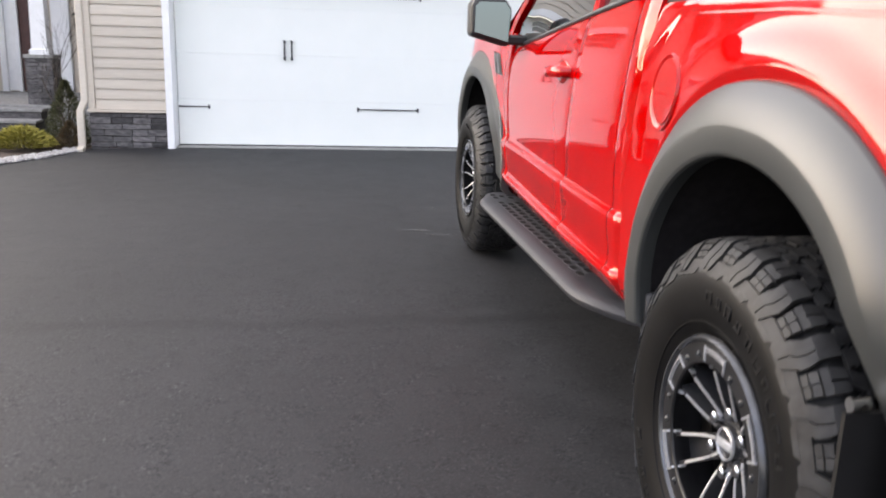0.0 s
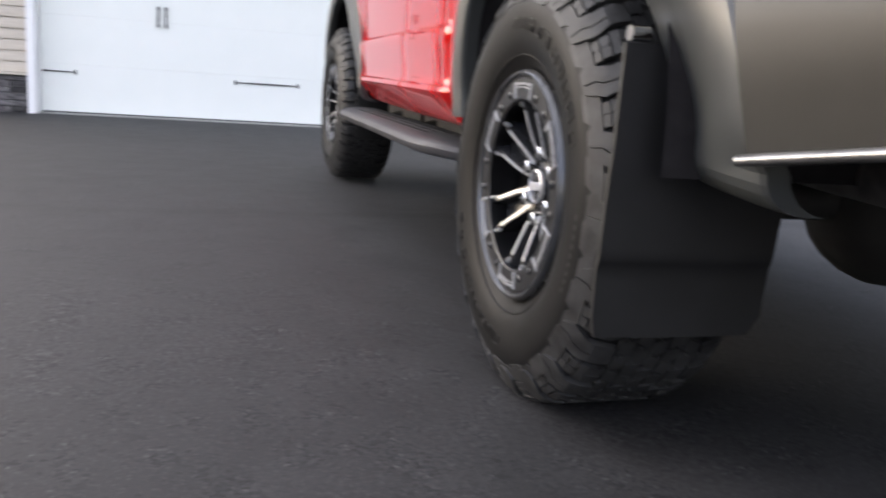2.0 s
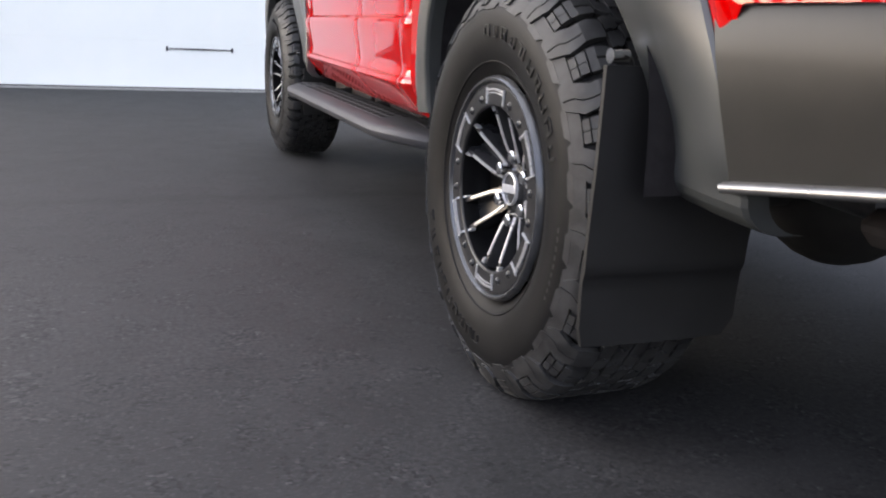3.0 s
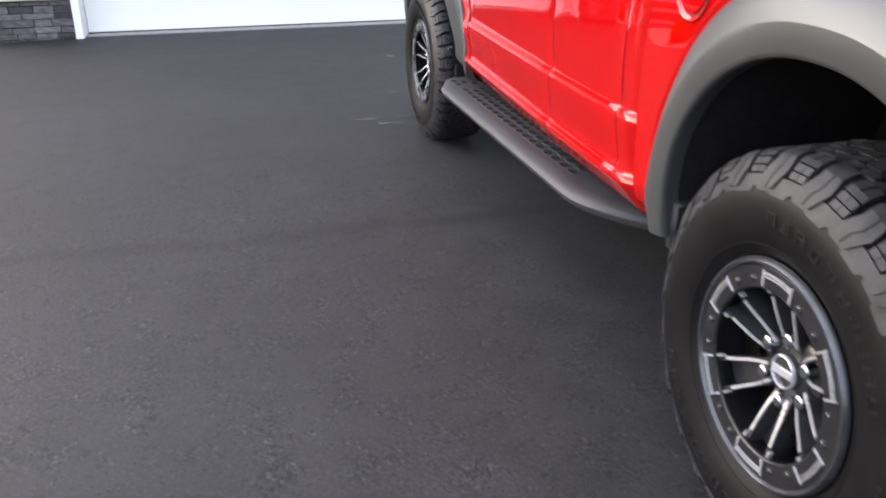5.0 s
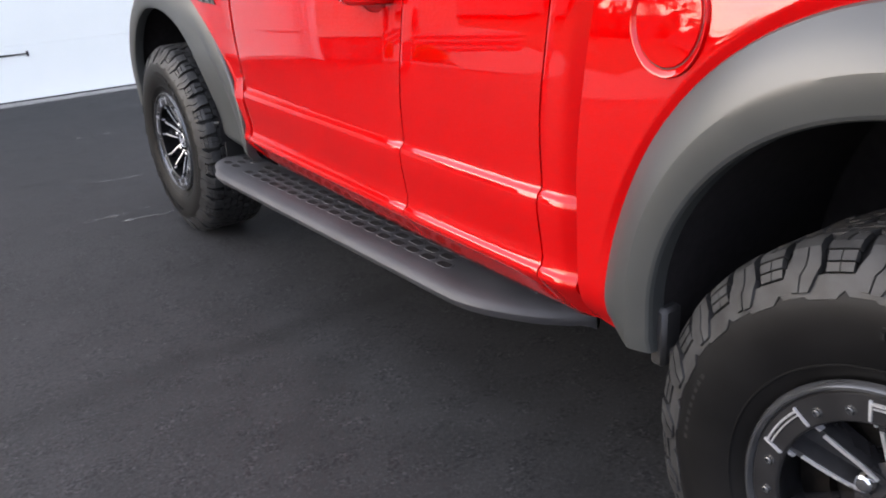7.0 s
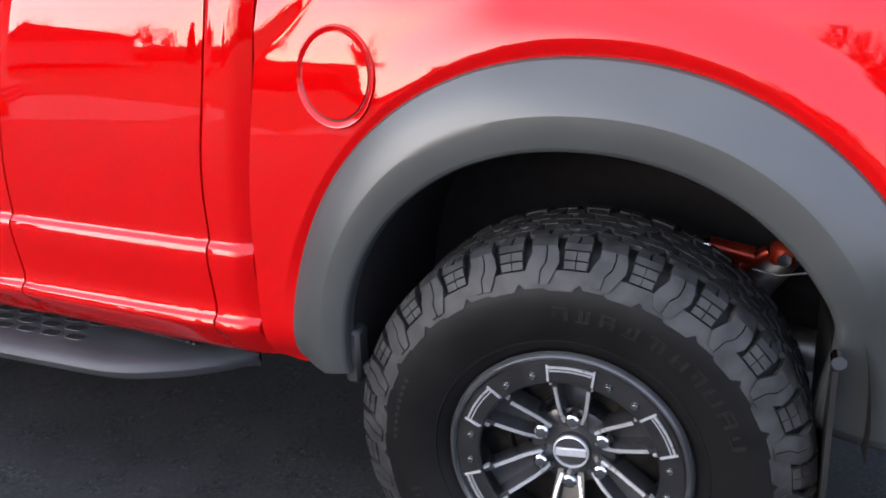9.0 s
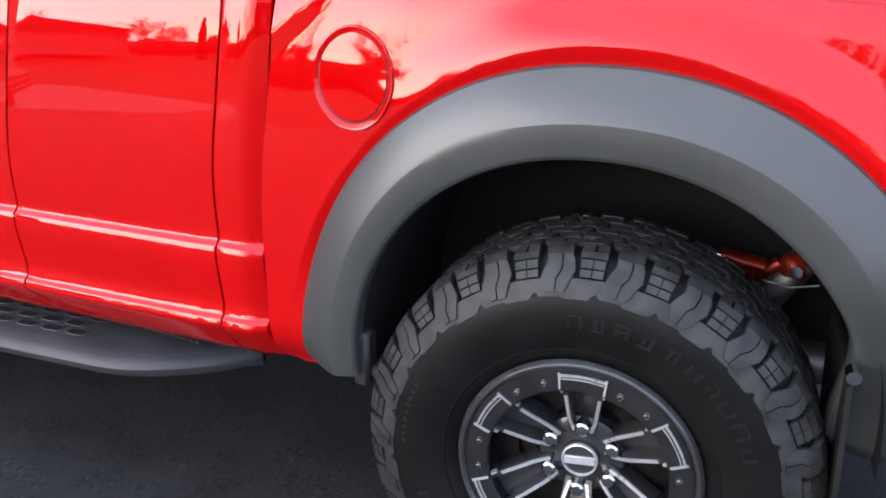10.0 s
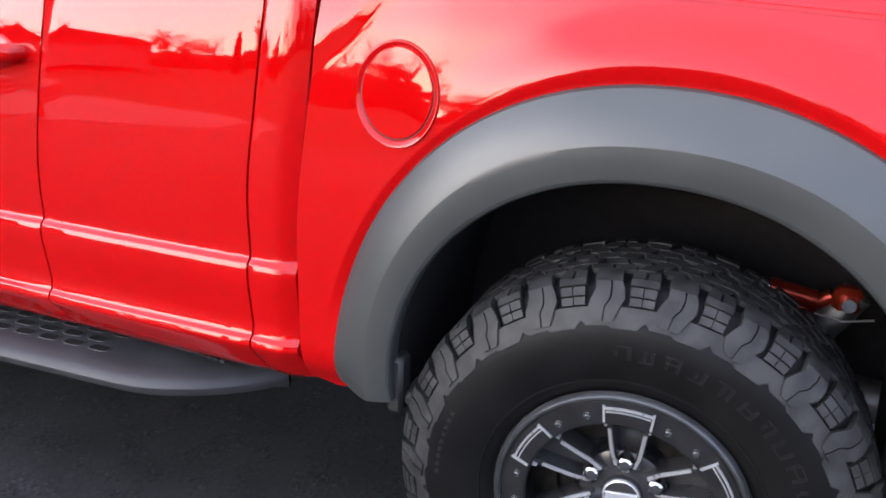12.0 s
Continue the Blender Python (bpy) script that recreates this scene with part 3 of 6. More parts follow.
PLAN = [(-1.30, 0.085), (-1.0, 0.068), (-0.7, 0.048), (-0.35, 0.028), (0.0, 0.020), (0.65, 0.006), (1.2, -0.001), (1.8, -0.001), (2.3, 0.060), (2.6, 0.078), (3.4, 0.12), (3.9, 0.165), (4.2, 0.25)]
plan_x = spline(PLAN)
PROFILE = [(0.488, 0.085), (0.518, 0.055), (0.548, 0.03), (0.576, 0.006), (0.585, 0.0006), (0.588, 0), (0.59, 0.0003), (0.601, 0.0036), (0.6055, 0.0120), (0.628, 0.0172), (0.69, 0.0086), (0.731, 0.0026), (0.752, 0.0027), (0.754, 0.0032), (0.7655, 0.0066), (0.7695, 0.0125), (0.775, 0.0168), (0.786, 0.0182), (0.88, 0.013), (0.95, 0.011), (1.02, 0.0115), (1.08, 0.0131), (1.14, 0.017), (1.18, 0.0212), (1.22, 0.0272), (1.26, 0.0352), (1.29, 0.045), (1.33, 0.062)]
BEDPROFILE = [(0.50, 0.07), (0.56, 0.02), (0.60, 0.008), (0.80, 0.004), (0.95, 0.004), (1.08, 0.008), (1.16, 0.014), (1.24, 0.024), (1.30, 0.036), (1.335, 0.042), (1.345, 0.050), (1.36, 0.066)]


def cab_plan(y):
    """The cab narrows forwards; the front fender swells out again."""
    u = min(y, 1.5) - 0.9
    x = 0.014 + 0.031 * u + 0.0185 * u * u + 0.0532 * max(y - 1.5, 0.0)
    return x + (plan_x(y) - x) * smoothstep(2.47, 2.85, y)


def cab_x(y, z):
    return cab_plan(y) + soft_table(PROFILE, z, 0.0025)


def arch(a_front, a_rear, h, yc, z0, th, p=1.0):
    """A point of a wheel-arch curve; th runs from the front foot over the top to the rear foot."""
    c, s = math.cos(th), math.sin(th)
    a = a_front if c > 0 else a_rear
    return yc + a * abs(c) ** p * (1 if c > 0 else -1), z0 + h * s ** p


def bed_x(y, z):
    x = plan_x(y) + soft_table(BEDPROFILE, z, 0.012)
    dy = (y - 0.007) / (0.577 if y > 0.007 else 0.62)
    dz = max(z - 0.537, 0.0) / 0.638
    d = math.sqrt(dy * dy + dz * dz) - 1.0
    ridge = (y - 0.634) * 0.635 + (z - 1.19) * 0.774
    x += 0.17 * 0.5 * (ridge + math.sqrt(ridge * ridge + 0.000016)) * smoothstep(0.2, 0.4, y)
    x += 0.007 * smoothstep(0.0, 0.045, -ridge) * smoothstep(0.36, 0.56, y)
    curl = 0.0135 * max(1 - max(d, 0.0) / 0.045, 0.0) ** 1.1 * smoothstep(0.6, 0.85, z)
    return x + curl - 0.018 * (1 - smoothstep(0.045, 0.19, d)) * smoothstep(0.6, 0.95, z) * (1 - smoothstep(0.12, 0.48, y)) * smoothstep(-0.85, -0.45, y)


def panel(yedge0, yedge1, zs, ny, xf, inset=0.014):
    """A body panel between two edges, which may lean with z, with its rims folded inwards."""
    bm = bmesh.new()
    rows = []
    for z in zs:
        a, b = yedge0(z), yedge1(z)
        row = [(xf(a, z) + inset + 0.003, a, sill(a, z))]
        for i in range(ny + 1):
            u = i / ny
            y = a + (b - a) * u
            fold = 0.003 * (max(0, 1 - i) + max(0, 1 - (ny - i))) + 0.0
            row.append((xf(y, z) + fold, y, sill(y, z)))
        row.append((xf(b, z) + inset + 0.003, b, sill(b, z)))
        rows.append(row)
    first = [(x + inset, y, z - 0.002) for x, y, z in rows[0]]
    last = [(x + inset, y, z + 0.002) for x, y, z in rows[-1]]
    grid(bm, [first] + rows + [last])
    return fixed(bm)


def spread(*stops):
    """Heights with extra rows round the creases."""
    out = []
    for a, b, n in stops:
        out += [a + (b - a) * i / n for i in range(n)]
    return out + [stops[-1][1]]


ZS = spread((0.495, 0.578, 6), (0.578, 0.585, 3), (0.585, 0.608, 18), (0.608, 0.746, 7), (0.746, 0.779, 26), (0.779, 0.80, 3), (0.80, 1.10, 9), (1.10, 1.30, 12))
seam_c = lambda z: 0.771 - 0.052 * smoothstep(0.85, 1.30, z)
seam_b = lambda z: 1.316 - 0.070 * smoothstep(0.80, 1.30, z)
cab_rear = lambda z: 0.667 - 0.047 * smoothstep(0.80, 1.32, z)
seam_a = lambda z: 2.45 + 0.05 * smoothstep(0.5, 1.2, z)
belt = lambda y: 1.264 + 0.090 * (1.84 - y)  # the window sill line, falling forwards


def sill(y, z):
    """Heights of a door skin stretched up to the sill line."""
    return z if z < 1.05 else 1.05 + (z - 1.05) * (belt(y) - 1.05) / 0.25


def corner_x(y, z):
    return cab_x(y, z) + 0.014 * (1 - smoothstep(cab_rear(z) + 0.002, cab_rear(z) + 0.057, y)) ** 2


tpart("cab_corner", panel(cab_rear, lambda z: seam_c(z) - 0.0025, ZS, 8, corner_x), PAINT, "red cab corner panel", both=True)
rear_door = tpart("rear_door", panel(lambda z: seam_c(z) + 0.0025, lambda z: seam_b(z) - 0.0025, ZS, 14, cab_x), PAINT, "closed red half door without an outer handle", both=True)


def front_door_mesh():
    bm = bmesh.new()
    rows = []
    y0 = lambda z: seam_b(z) + 0.0025
    y1 = lambda z: seam_a(z) - 0.0025
    n = 30
    for z in ZS:
        row = [(cab_x(y0(z), z) + 0.017, y0(z), sill(y0(z), z))]
        for i in range(n + 1):
            y = y0(z) + (y1(z) - y0(z)) * i / n
            row.append((cab_x(y, z) + (0.003 if i in (0, n) else 0), y, sill(y, z)))
        row.append((cab_x(y1(z), z) + 0.017, y1(z), row[-1][2]))
        rows.append(row)
    grid(bm, [[(x + 0.014, y, z) for x, y, z in rows[0]]] + rows + [[(x + 0.014, y, z) for x, y, z in rows[-1]]])
    return fixed(bm)


front_door = tpart("front_door", front_door_mesh(), PAINT, "closed red front door", both=True)

# inner shell behind the door gaps
bm = bmesh.new()
ys = [0.69 + 1.87 * i / 14 for i in range(15)]
zs = [0.53, 0.62, 0.75, 0.9, 1.05, 1.18, 1.27]
grid(bm, [[(cab_x(y, z) + 0.022, y, z) for y in ys] for z in zs])
grid(bm, [[(2 * MIDX - cab_x(y, z) - 0.022, y, z) for y in ys] for z in zs], True)
grid(bm, [[(cab_x(0.69, z) + 0.022, 0.69, z), (2 * MIDX - cab_x(0.69, z) - 0.022, 0.69, z)] for z in zs])
grid(bm, [[(cab_x(y, 0.53) + 0.022, y, 0.53), (2 * MIDX - cab_x(y, 0.53) - 0.022, y, 0.53)] for y in ys])
tpart("cab_shell", fixed(bm), BLACK)

# bed side: a sheet from the flare's outer curve out to the panel's rim
OUT = (0.577, 0.62, 0.638, 0.007, 0.537, 0.944)
BED_FRONT, BED_REAR, BED_TOP = 0.657, -1.27, 1.338


def bed_side_mesh():
    bm = bmesh.new()
    n, steps = 300, 72
    rows = []
    angles = [math.pi * i / n for i in range(n + 1)]
    for cy in (BED_FRONT, BED_REAR):
        lo, hi = (0.01, math.pi / 2) if cy > 0 else (math.pi - 0.01, math.pi / 2)
        for _ in range(40):
            th = (lo + hi) / 2
            y, z = arch(*OUT[:5], th, OUT[5])
            if (cy - y) / math.cos(th) < (BED_TOP - z) / math.sin(th):
                lo = th
            else:
                hi = th
        angles.append(lo)
    for th in sorted(angles):
        y, z = arch(*OUT[:5], th, OUT[5])
        dy, dz = math.cos(th), math.sin(th)
        # where a ray from the arch's middle leaves the panel
        ty = (BED_FRONT - y) / max(dy, 1e-6) if dy > 0 else (BED_REAR - y) / min(dy, -1e-6)
        tz = (BED_TOP - z) / max(dz, 1e-6)
        t = min(ty, tz)
        row = []
        for k in range(steps + 1):
            near = min(0.029, 0.5 * t)
            u = near / t * k / 10 if k <= 10 else near / t + (1 - near / t) * ((k - 10) / (steps - 10)) ** 1.5
            yy, zz = y + dy * t * u, z + dz * t * u
            zz -= (0.045 - 0.025 * u) * (1 - smoothstep(0.0, 0.15, th))
            zz = max(zz, 0.50 if yy > 0 else 0.537 + 0.255 * smoothstep(-0.60, -0.64, yy))
            yy -= 0.047 * smoothstep(0.80, 1.32, zz) * smoothstep(0.30, 0.65, yy)
            row.append((bed_x(yy, zz), yy, zz))
        rows.append(row)
    full = [[(r[0][0] + 0.03, r[0][1], r[0][2])] + r + [(r[-1][0] + 0.016, r[-1][1], r[-1][2])] for r in rows]
    grid(bm, full)
    return fixed(bm)


bed_side = tpart("bed_side", bed_side_mesh(), PAINT, "glossy red bed side panel swelling over the wheel", both=True)


# fender flares: outer curve, crease and inner lip swept round the arch
def flare_mesh(yoff, xoff, rear_outer, rear_crease, rear_inner, xf, tuck, kick=0.0):
    bm = bmesh.new()
    rows = []
    n = 80
    for i in range(n + 1):
        th = math.pi * i / n
        oy, oz = arch(0.577, rear_outer, 0.638, 0.007, 0.537, th, 0.944)
        cy, cz = arch(0.503, rear_crease, 0.542, 0.002, 0.548, th, 0.913)
        iy, iz = arch(0.450, rear_inner, 0.466, 0.005, 0.562, th, 0.946)
        if math.cos(th) < 0:
            oy -= kick * smoothstep(0.45, 0.0, math.sin(th))
            iy += kick * smoothstep(0.5, 0.0, math.sin(th))
            cy += 0.5 * kick * smoothstep(0.5, 0.0, math.sin(th))
        foot = smoothstep(0.22, 0.0, math.sin(th))
        bulge = 1.0 - 0.25 * foot
        if math.cos(th) < 0:
            foot_x = tuck * smoothstep(0.62, 0.03, math.sin(th))
        else:
            foot_x = 0.012 * smoothstep(0.5, 0.0, math.sin(th))
        ox = xf(oy, oz) + 0.004
        cx = -0.024 * bulge + foot_x
        mid = lambda a, b, t: a + (b - a) * t
        row = [(ox + 0.03, mid(oy, cy, -0.0), mid(oz, cz, -0.0))]
        row.append((ox - 0.006, oy, oz))
        for t in (0.05, 0.08, 0.12, 0.25, 0.4, 0.55, 0.7, 0.82, 0.92, 0.98):
            row.append((mid(ox - 0.011, cx - 0.003, t) - 0.005 * math.sin(math.pi * t), mid(oy, cy, t), mid(oz, cz, t)))
        row.append((cx - 0.0036, mid(cy, iy, 0.04), mid(cz, iz, 0.04)))
        for t in (0.2, 0.45, 0.7, 0.9):
            row.append((cx - 0.004 + 0.008 * t * t, mid(cy, iy, t), mid(cz, iz, t)))
        row.append((cx + 0.006, iy, iz))
        row.append((cx + 0.014, mid(iy, cy, -0.05), mid(iz, cz, -0.05)))
        row.append((cx + 0.045, mid(iy, cy, -0.02), mid(iz, cz, -0.02)))
        row.append((cx + 0.046, mid(iy, cy, 0.05), mid(iz, cz, 0.05)))
        rows.append([(x + xoff, y + yoff, z) for x, y, z in row])
    # the feet run on down to a slanted end
    def foot_row(row, dz, dy, lean, base=0.06):
        ys = [p[1] for p in row]
        lo, hi = min(ys), max(ys)
        return [(x + 0.004, y + dy, z - dz * (base + (1 - base) * (abs(y - (lo if lean > 0 else hi)) / (hi - lo)))) for x, y, z in row]
    front = foot_row(rows[0], 0.028, -0.004, -1)
    def rolled(row, drop, turn_in):
        """Rows that roll the foot under, round and inwards."""
        out = []
        for k in range(1, 7):
            a = math.pi / 2 * k / 6
            out.append([(x + turn_in * (1 - math.cos(a)), y, z - drop * math.sin(a)) for x, y, z in row])
        return out
    back = rolled(rows[-1], 0.055, 0.07)
    close = lambda row, k: [(p[0] * 0.3 + 0.7 * max(q[0] for q in row), p[1], p[2] + 0.004) for p in row]
    grid(bm, [close(front, 0), front] + rows + back)
    return fixed(bm)


tpart("fender_flare", flare_mesh(0.0, 0.0, 0.62, 0.52, 0.469, bed_x, 0.095, 0.045), FLARE, "wide satin grey rear fender flare", 15.0, both=True)
WB = 3.40


tpart("fender_flare", flare_mesh(WB + 0.0, 0.125, 0.90, 0.76, 0.545, lambda y, z: plan_x(y + WB) - 0.10, 0.03), FLARE, "wide satin grey front fender flare", 30.0, both=True)

# front fender between door, flare and hood
bm = bmesh.new()
rows = []
angles = [math.pi * i / 72 for i in range(73)]
for th in angles:
    y, z = arch(0.577, 0.90, 0.638, WB + 0.007, 0.537, th, 0.944)
    dy, dz = math.cos(th), math.sin(th)
    ty = (4.15 - y) / max(dy, 1e-6) if dy > 0 else (2.455 - y) / min(dy, -1e-6)
    t = max(min(ty, (1.27 - z) / max(dz, 1e-6)), 0.004)
    row = []
    for k in range(9):
        u = (k / 8) ** 1.4
        yy, zz = y + dy * t * u, z + dz * t * u
        yy = max(yy, 2.455 + 0.05 * smoothstep(0.5, 1.2, zz) + 0.003)
        row.append((cab_plan(yy) + soft_table(PROFILE, zz, 0.012), yy, zz))
    rows.append([(row[0][0] + 0.03, row[0][1], row[0][2])] + row + [(row[-1][0] + 0.016, row[-1][1], row[-1][2])])
grid(bm, rows)
tpart("front_fender", fixed(bm), PAINT, "glossy red front fender", both=True)
bm = bmesh.new()
zs = spread((0.505, 0.58, 3), (0.58, 0.66, 8), (0.66, 0.74, 3), (0.74, 0.81, 8), (0.81, 1.22, 8))
rows = []
for z in zs:
    y0 = seam_a(z) + 0.003
    sn = min(max((z - 0.56) / 0.64, 0.0), 1.0)
    y1 = max(WB - 0.005 - 0.90 * math.sqrt(max(1 - sn * sn, 0)) + 0.012, y0 + 0.004)
    row = [(cab_x(y0, z) + 0.016, y0, z)]
    for i in range(7):
        y = y0 + (y1 - y0) * i / 6
        row.append((cab_x(y, z) + 0.002, y, z))
    rows.append(row)
grid(bm, rows)
tpart("fender_rear_edge", fixed(bm), PAINT, both=True)
# fender vent: a dark slanted recess with two grey fins
def vent_x(y, z):
    return cab_plan(y) + soft_table(PROFILE, z, 0.012)


bm = bmesh.new()
prism(bm, [(vent_x(y, z) - 0.004, y, z) for y, z in ((2.625, 1.066), (2.785, 1.076), (2.885, 1.180), (2.715, 1.168))], (0.03, 0, 0))
tpart("fender_vent", fixed(bm), BLACK, "dark slanted fender vent", both=True)
for y0 in (2.660, 2.722):
    bm = bmesh.new()
    prism(bm, [(vent_x(y, z) - 0.010, y, z) for y, z in ((y0, 1.074), (y0 + 0.030, 1.076), (y0 + 0.122, 1.170), (y0 + 0.090, 1.168))], (0.012, 0, 0))
    tpart("vent_fin", fixed(bm), STRIP, "grey vent fin", both=True)

# hood, nose, grille, headlights
bm = bmesh.new()
rows = []
for i in range(13):
    y = 2.62 + (4.16 - 2.62) * i / 12
    zt = 1.30 - 0.10 * (i / 12) ** 2
    x0 = plan_x(y) + 0.06
    x1 = 2 * MIDX - x0
    row = []
    for j in range(17):
        u = j / 16
        power = 0.05 * (1 if 0.28 < u < 0.72 else 0)
        row.append((x0 + (x1 - x0) * u, y, zt + 0.05 * math.sin(math.pi * u) ** 0.4 + power * 0.5))
    rows.append(row)
grid(bm, rows + [[(x, 4.19, z - 0.08) for x, _, z in rows[-1]]])
tpart("hood", fixed(bm), PAINT, "red bonnet with a raised middle")
bm = bmesh.new()
box(bm, (0.36, 4.08, 0.78), (1.70, 4.24, 1.17), 0.03)
tpart("grille", bm, BLACK, "black front grille")
for s in (0, 1):
    bm = bmesh.new()
    lo, hi = ((0.27, 4.00, 0.97), (0.36, 4.18, 1.14))
    box(bm, lo, hi, 0.02)
    if s:
        bmesh.ops.transform(bm, matrix=MIR, verts=bm.verts[:])
        bmesh.ops.reverse_faces(bm, faces=bm.faces[:])
    tpart("headlight", bm, GLASS, "dark headlight lens")
bm = bmesh.new()
box(bm, (0.28, 3.99, 0.50), (1.78, 4.34, 0.76), 0.05, seg=2)
tpart("front_bumper", bm, BUMPER, "dark grey front bumper")

# greenhouse: pillars and roof, glass, belt moulding
def side_x(z, y=1.4):
    return cab_plan(min(y, 2.3)) + 0.048 + (0.235 * ((z - 1.28) / 0.62) ** 1.25 if z > 1.28 else 0.0)


for a, b, w in (((0.70, 1.29), (0.80, 1.90), 0.10), ((1.20, 1.29), (1.24, 1.90), 0.05), ((2.60, 1.26), (1.98, 1.90), 0.08)):
    bm = bmesh.new()
    n = 8
    rows = []
    for i in range(n + 1):
        u = i / n
        y, z = a[0] + (b[0] - a[0]) * u, a[1] + (b[1] - a[1]) * u
        x = side_x(z, y) - 0.004
        rows.append([(x, y - w / 2, z), (x, y + w / 2, z), (x + 0.05, y + w / 2, z), (x + 0.05, y - w / 2, z)])
    grid(bm, rows, False, True)
    tpart("cab_pillar", fixed(bm), PAINT, "red window pillar", both=True)
bm = bmesh.new()
rows = []
for i in range(11):
    u = i / 10
    y = 0.74 + (2.02 - 0.74) * u
    zc = 1.965 - 0.05 * (2 * u - 1) ** 2
    rows.append([(side_x(1.90) - 0.012 + (2 * (MIDX - side_x(1.90)) + 0.024) * j / 12, y, zc - 0.075 + 0.075 * math.sin(math.pi * j / 12) ** 0.5) for j in range(13)])
grid(bm, rows)
tpart("roof", fixed(bm), PAINT, "red cab roof")


def side_glass(y0, y1):
    bm = bmesh.new()
    rows = []
    for i in range(7):
        z_u = i / 6
        row = []
        for j in range(9):
            v = j / 8
            zb = belt(y0 + (y1 - y0) * v) - 0.004
            z = zb + (1.89 - zb) * z_u
            ya, yb = y0 + 0.05 * z_u, y1 - (0.48 * z_u if y1 > 2 else 0.0)
            row.append((side_x(z, ya + (yb - ya) * v) + 0.012, ya + (yb - ya) * v, z))
        rows.append(row)
    grid(bm, rows)
    return fixed(bm)


tpart("window", side_glass(0.75, 1.185), GLASS, "dark tinted side window", both=True)
tpart("window", side_glass(1.215, 2.52), GLASS, "dark tinted front side window", both=True)
bm = bmesh.new()
grid(bm, [[(side_x(1.3) + 0.03, 2.66, 1.285), (MIDX, 2.80, 1.30), (2 * MIDX - side_x(1.3) - 0.03, 2.66, 1.285)], [(side_x(1.9) + 0.02, 2.0, 1.9), (MIDX, 2.06, 1.94), (2 * MIDX - side_x(1.9) - 0.02, 2.0, 1.9)]])
tpart("windshield", fixed(bm), GLASS, "dark windshield")
bm = bmesh.new()
grid(bm, [[(0.09, 0.655, 1.20), (2 * MIDX - 0.09, 0.655, 1.20)], [(side_x(1.9), 0.75, 1.92), (2 * MIDX - side_x(1.9), 0.75, 1.92)]])
tpart("rear_window", fixed(bm), GLASS, "dark rear window")


def ribbon(ys, zf, w, xf, t=0.012):
    bm = bmesh.new()
    rows = []
    for y in ys:
        z = zf(y)
        x = xf(y, z)
        rows.append([(x - 0.004, y, z), (x - 0.008, y, z + w * 0.4), (x - 0.002, y, z + w), (x + t + 0.02, y, z + w), (x + t, y, z)])
    grid(bm, rows, False, True)
    return fixed(bm)


belt_ys = [0.72 + (2.40 - 0.72) * i / 40 for i in range(41)]
tpart("belt_moulding", ribbon(belt_ys, lambda y: belt(y) - 0.004, 0.016, lambda y, z: cab_x(y, 1.297)), FLARE, "grey window belt moulding", both=True)

# door handle, mirror, fuel filler door
bm = bmesh.new()
hx = cab_x(1.30, 1.12)
tube(bm, [(hx + 0.004, 1.312, 1.137), (hx - 0.022, 1.322, 1.137), (hx - 0.036, 1.360, 1.136), (hx - 0.037, 1.450, 1.133), (hx - 0.028, 1.495, 1.132), (hx + 0.004, 1.512, 1.131)], [0.014, 0.017, 0.018, 0.018, 0.016, 0.012], 10)
bmesh.ops.scale(bm, vec=(1, 1, 1.15), verts=bm.verts[:], space=Matrix.Translation((0, 0, -1.135)))
tpart("door_handle", bm, PAINT, "red pull door handle", both=True)
bm = bmesh.new()
bmesh.ops.create_uvsphere(bm, u_segments=20, v_segments=10, radius=1.0, matrix=Matrix.Translation((hx + 0.004, 1.405, 1.135)) @ Matrix.Diagonal((0.009, 0.075, 0.042, 1)))
tpart("handle_recess", bm, PAINT, both=True)

bm = bmesh.new()
prism(bm, [(-0.126, 2.28, 1.252), (0.05, 2.28, 1.205), (0.06, 2.28, 1.37), (0.03, 2.28, 1.415), (-0.10, 2.28, 1.415), (-0.126, 2.28, 1.39)], (0, 0.13, 0))
fixed(bm)
bmesh.ops.bevel(bm, geom=bm.edges[:], offset=0.022, segments=3, affect="EDGES", profile=0.6)
box(bm, (0.02, 2.31, 1.215), (0.19, 2.38, 1.26), 0.012)
mirror = tpart("door_mirror", bm, BLACK, "black door mirror with a grey glass", both=False)
bm = bmesh.new()
prism(bm, [(-0.110, 2.2745, 1.268), (0.036, 2.246, 1.228), (0.043, 2.245, 1.365), (0.02, 2.249, 1.398), (-0.092, 2.271, 1.398), (-0.110, 2.2745, 1.38)], (0, 0.006, 0))
fixed(bm)
bmesh.ops.transform(bm, matrix=TINV, verts=bm.verts[:])
part("mirror_glass", bm, MIRRORGLASS, mirror, "mirror glass toned dark blue-grey for what it reflects")
bm = bmesh.new()
box(bm, (2.0, 2.28, 1.20), (2.195, 2.40, 1.44), 0.03, seg=3)
tpart("door_mirror", bm, BLACK, "black door mirror")


def disc_on(xf, yc, zc, ry, rz, lift, ring=None, dome=0.002):
    """A round skin that follows the panel; ring: inner share, for a band alone."""
    bm = bmesh.new()
    seg = 48
    steps = [1.0, 0.97, 0.8, 0.55, 0.3, 0.06] if ring is None else [1.0, (1 + ring) / 2, ring]
    rows = []
    for k in steps:
        row = []
        for j in range(seg):
            a = 2 * math.pi * j / seg
            y, z = yc + ry * k * math.cos(a), zc + rz * k * math.sin(a)
            drop = 0.004 if k == 1.0 and ring is None else 0
            row.append((xf(y, z) - lift + drop, y, z))
        rows.append(row)
    vs = grid(bm, rows, False, True)
    if ring is None:
        bm.faces.new(vs[-1])
    return fixed(bm)


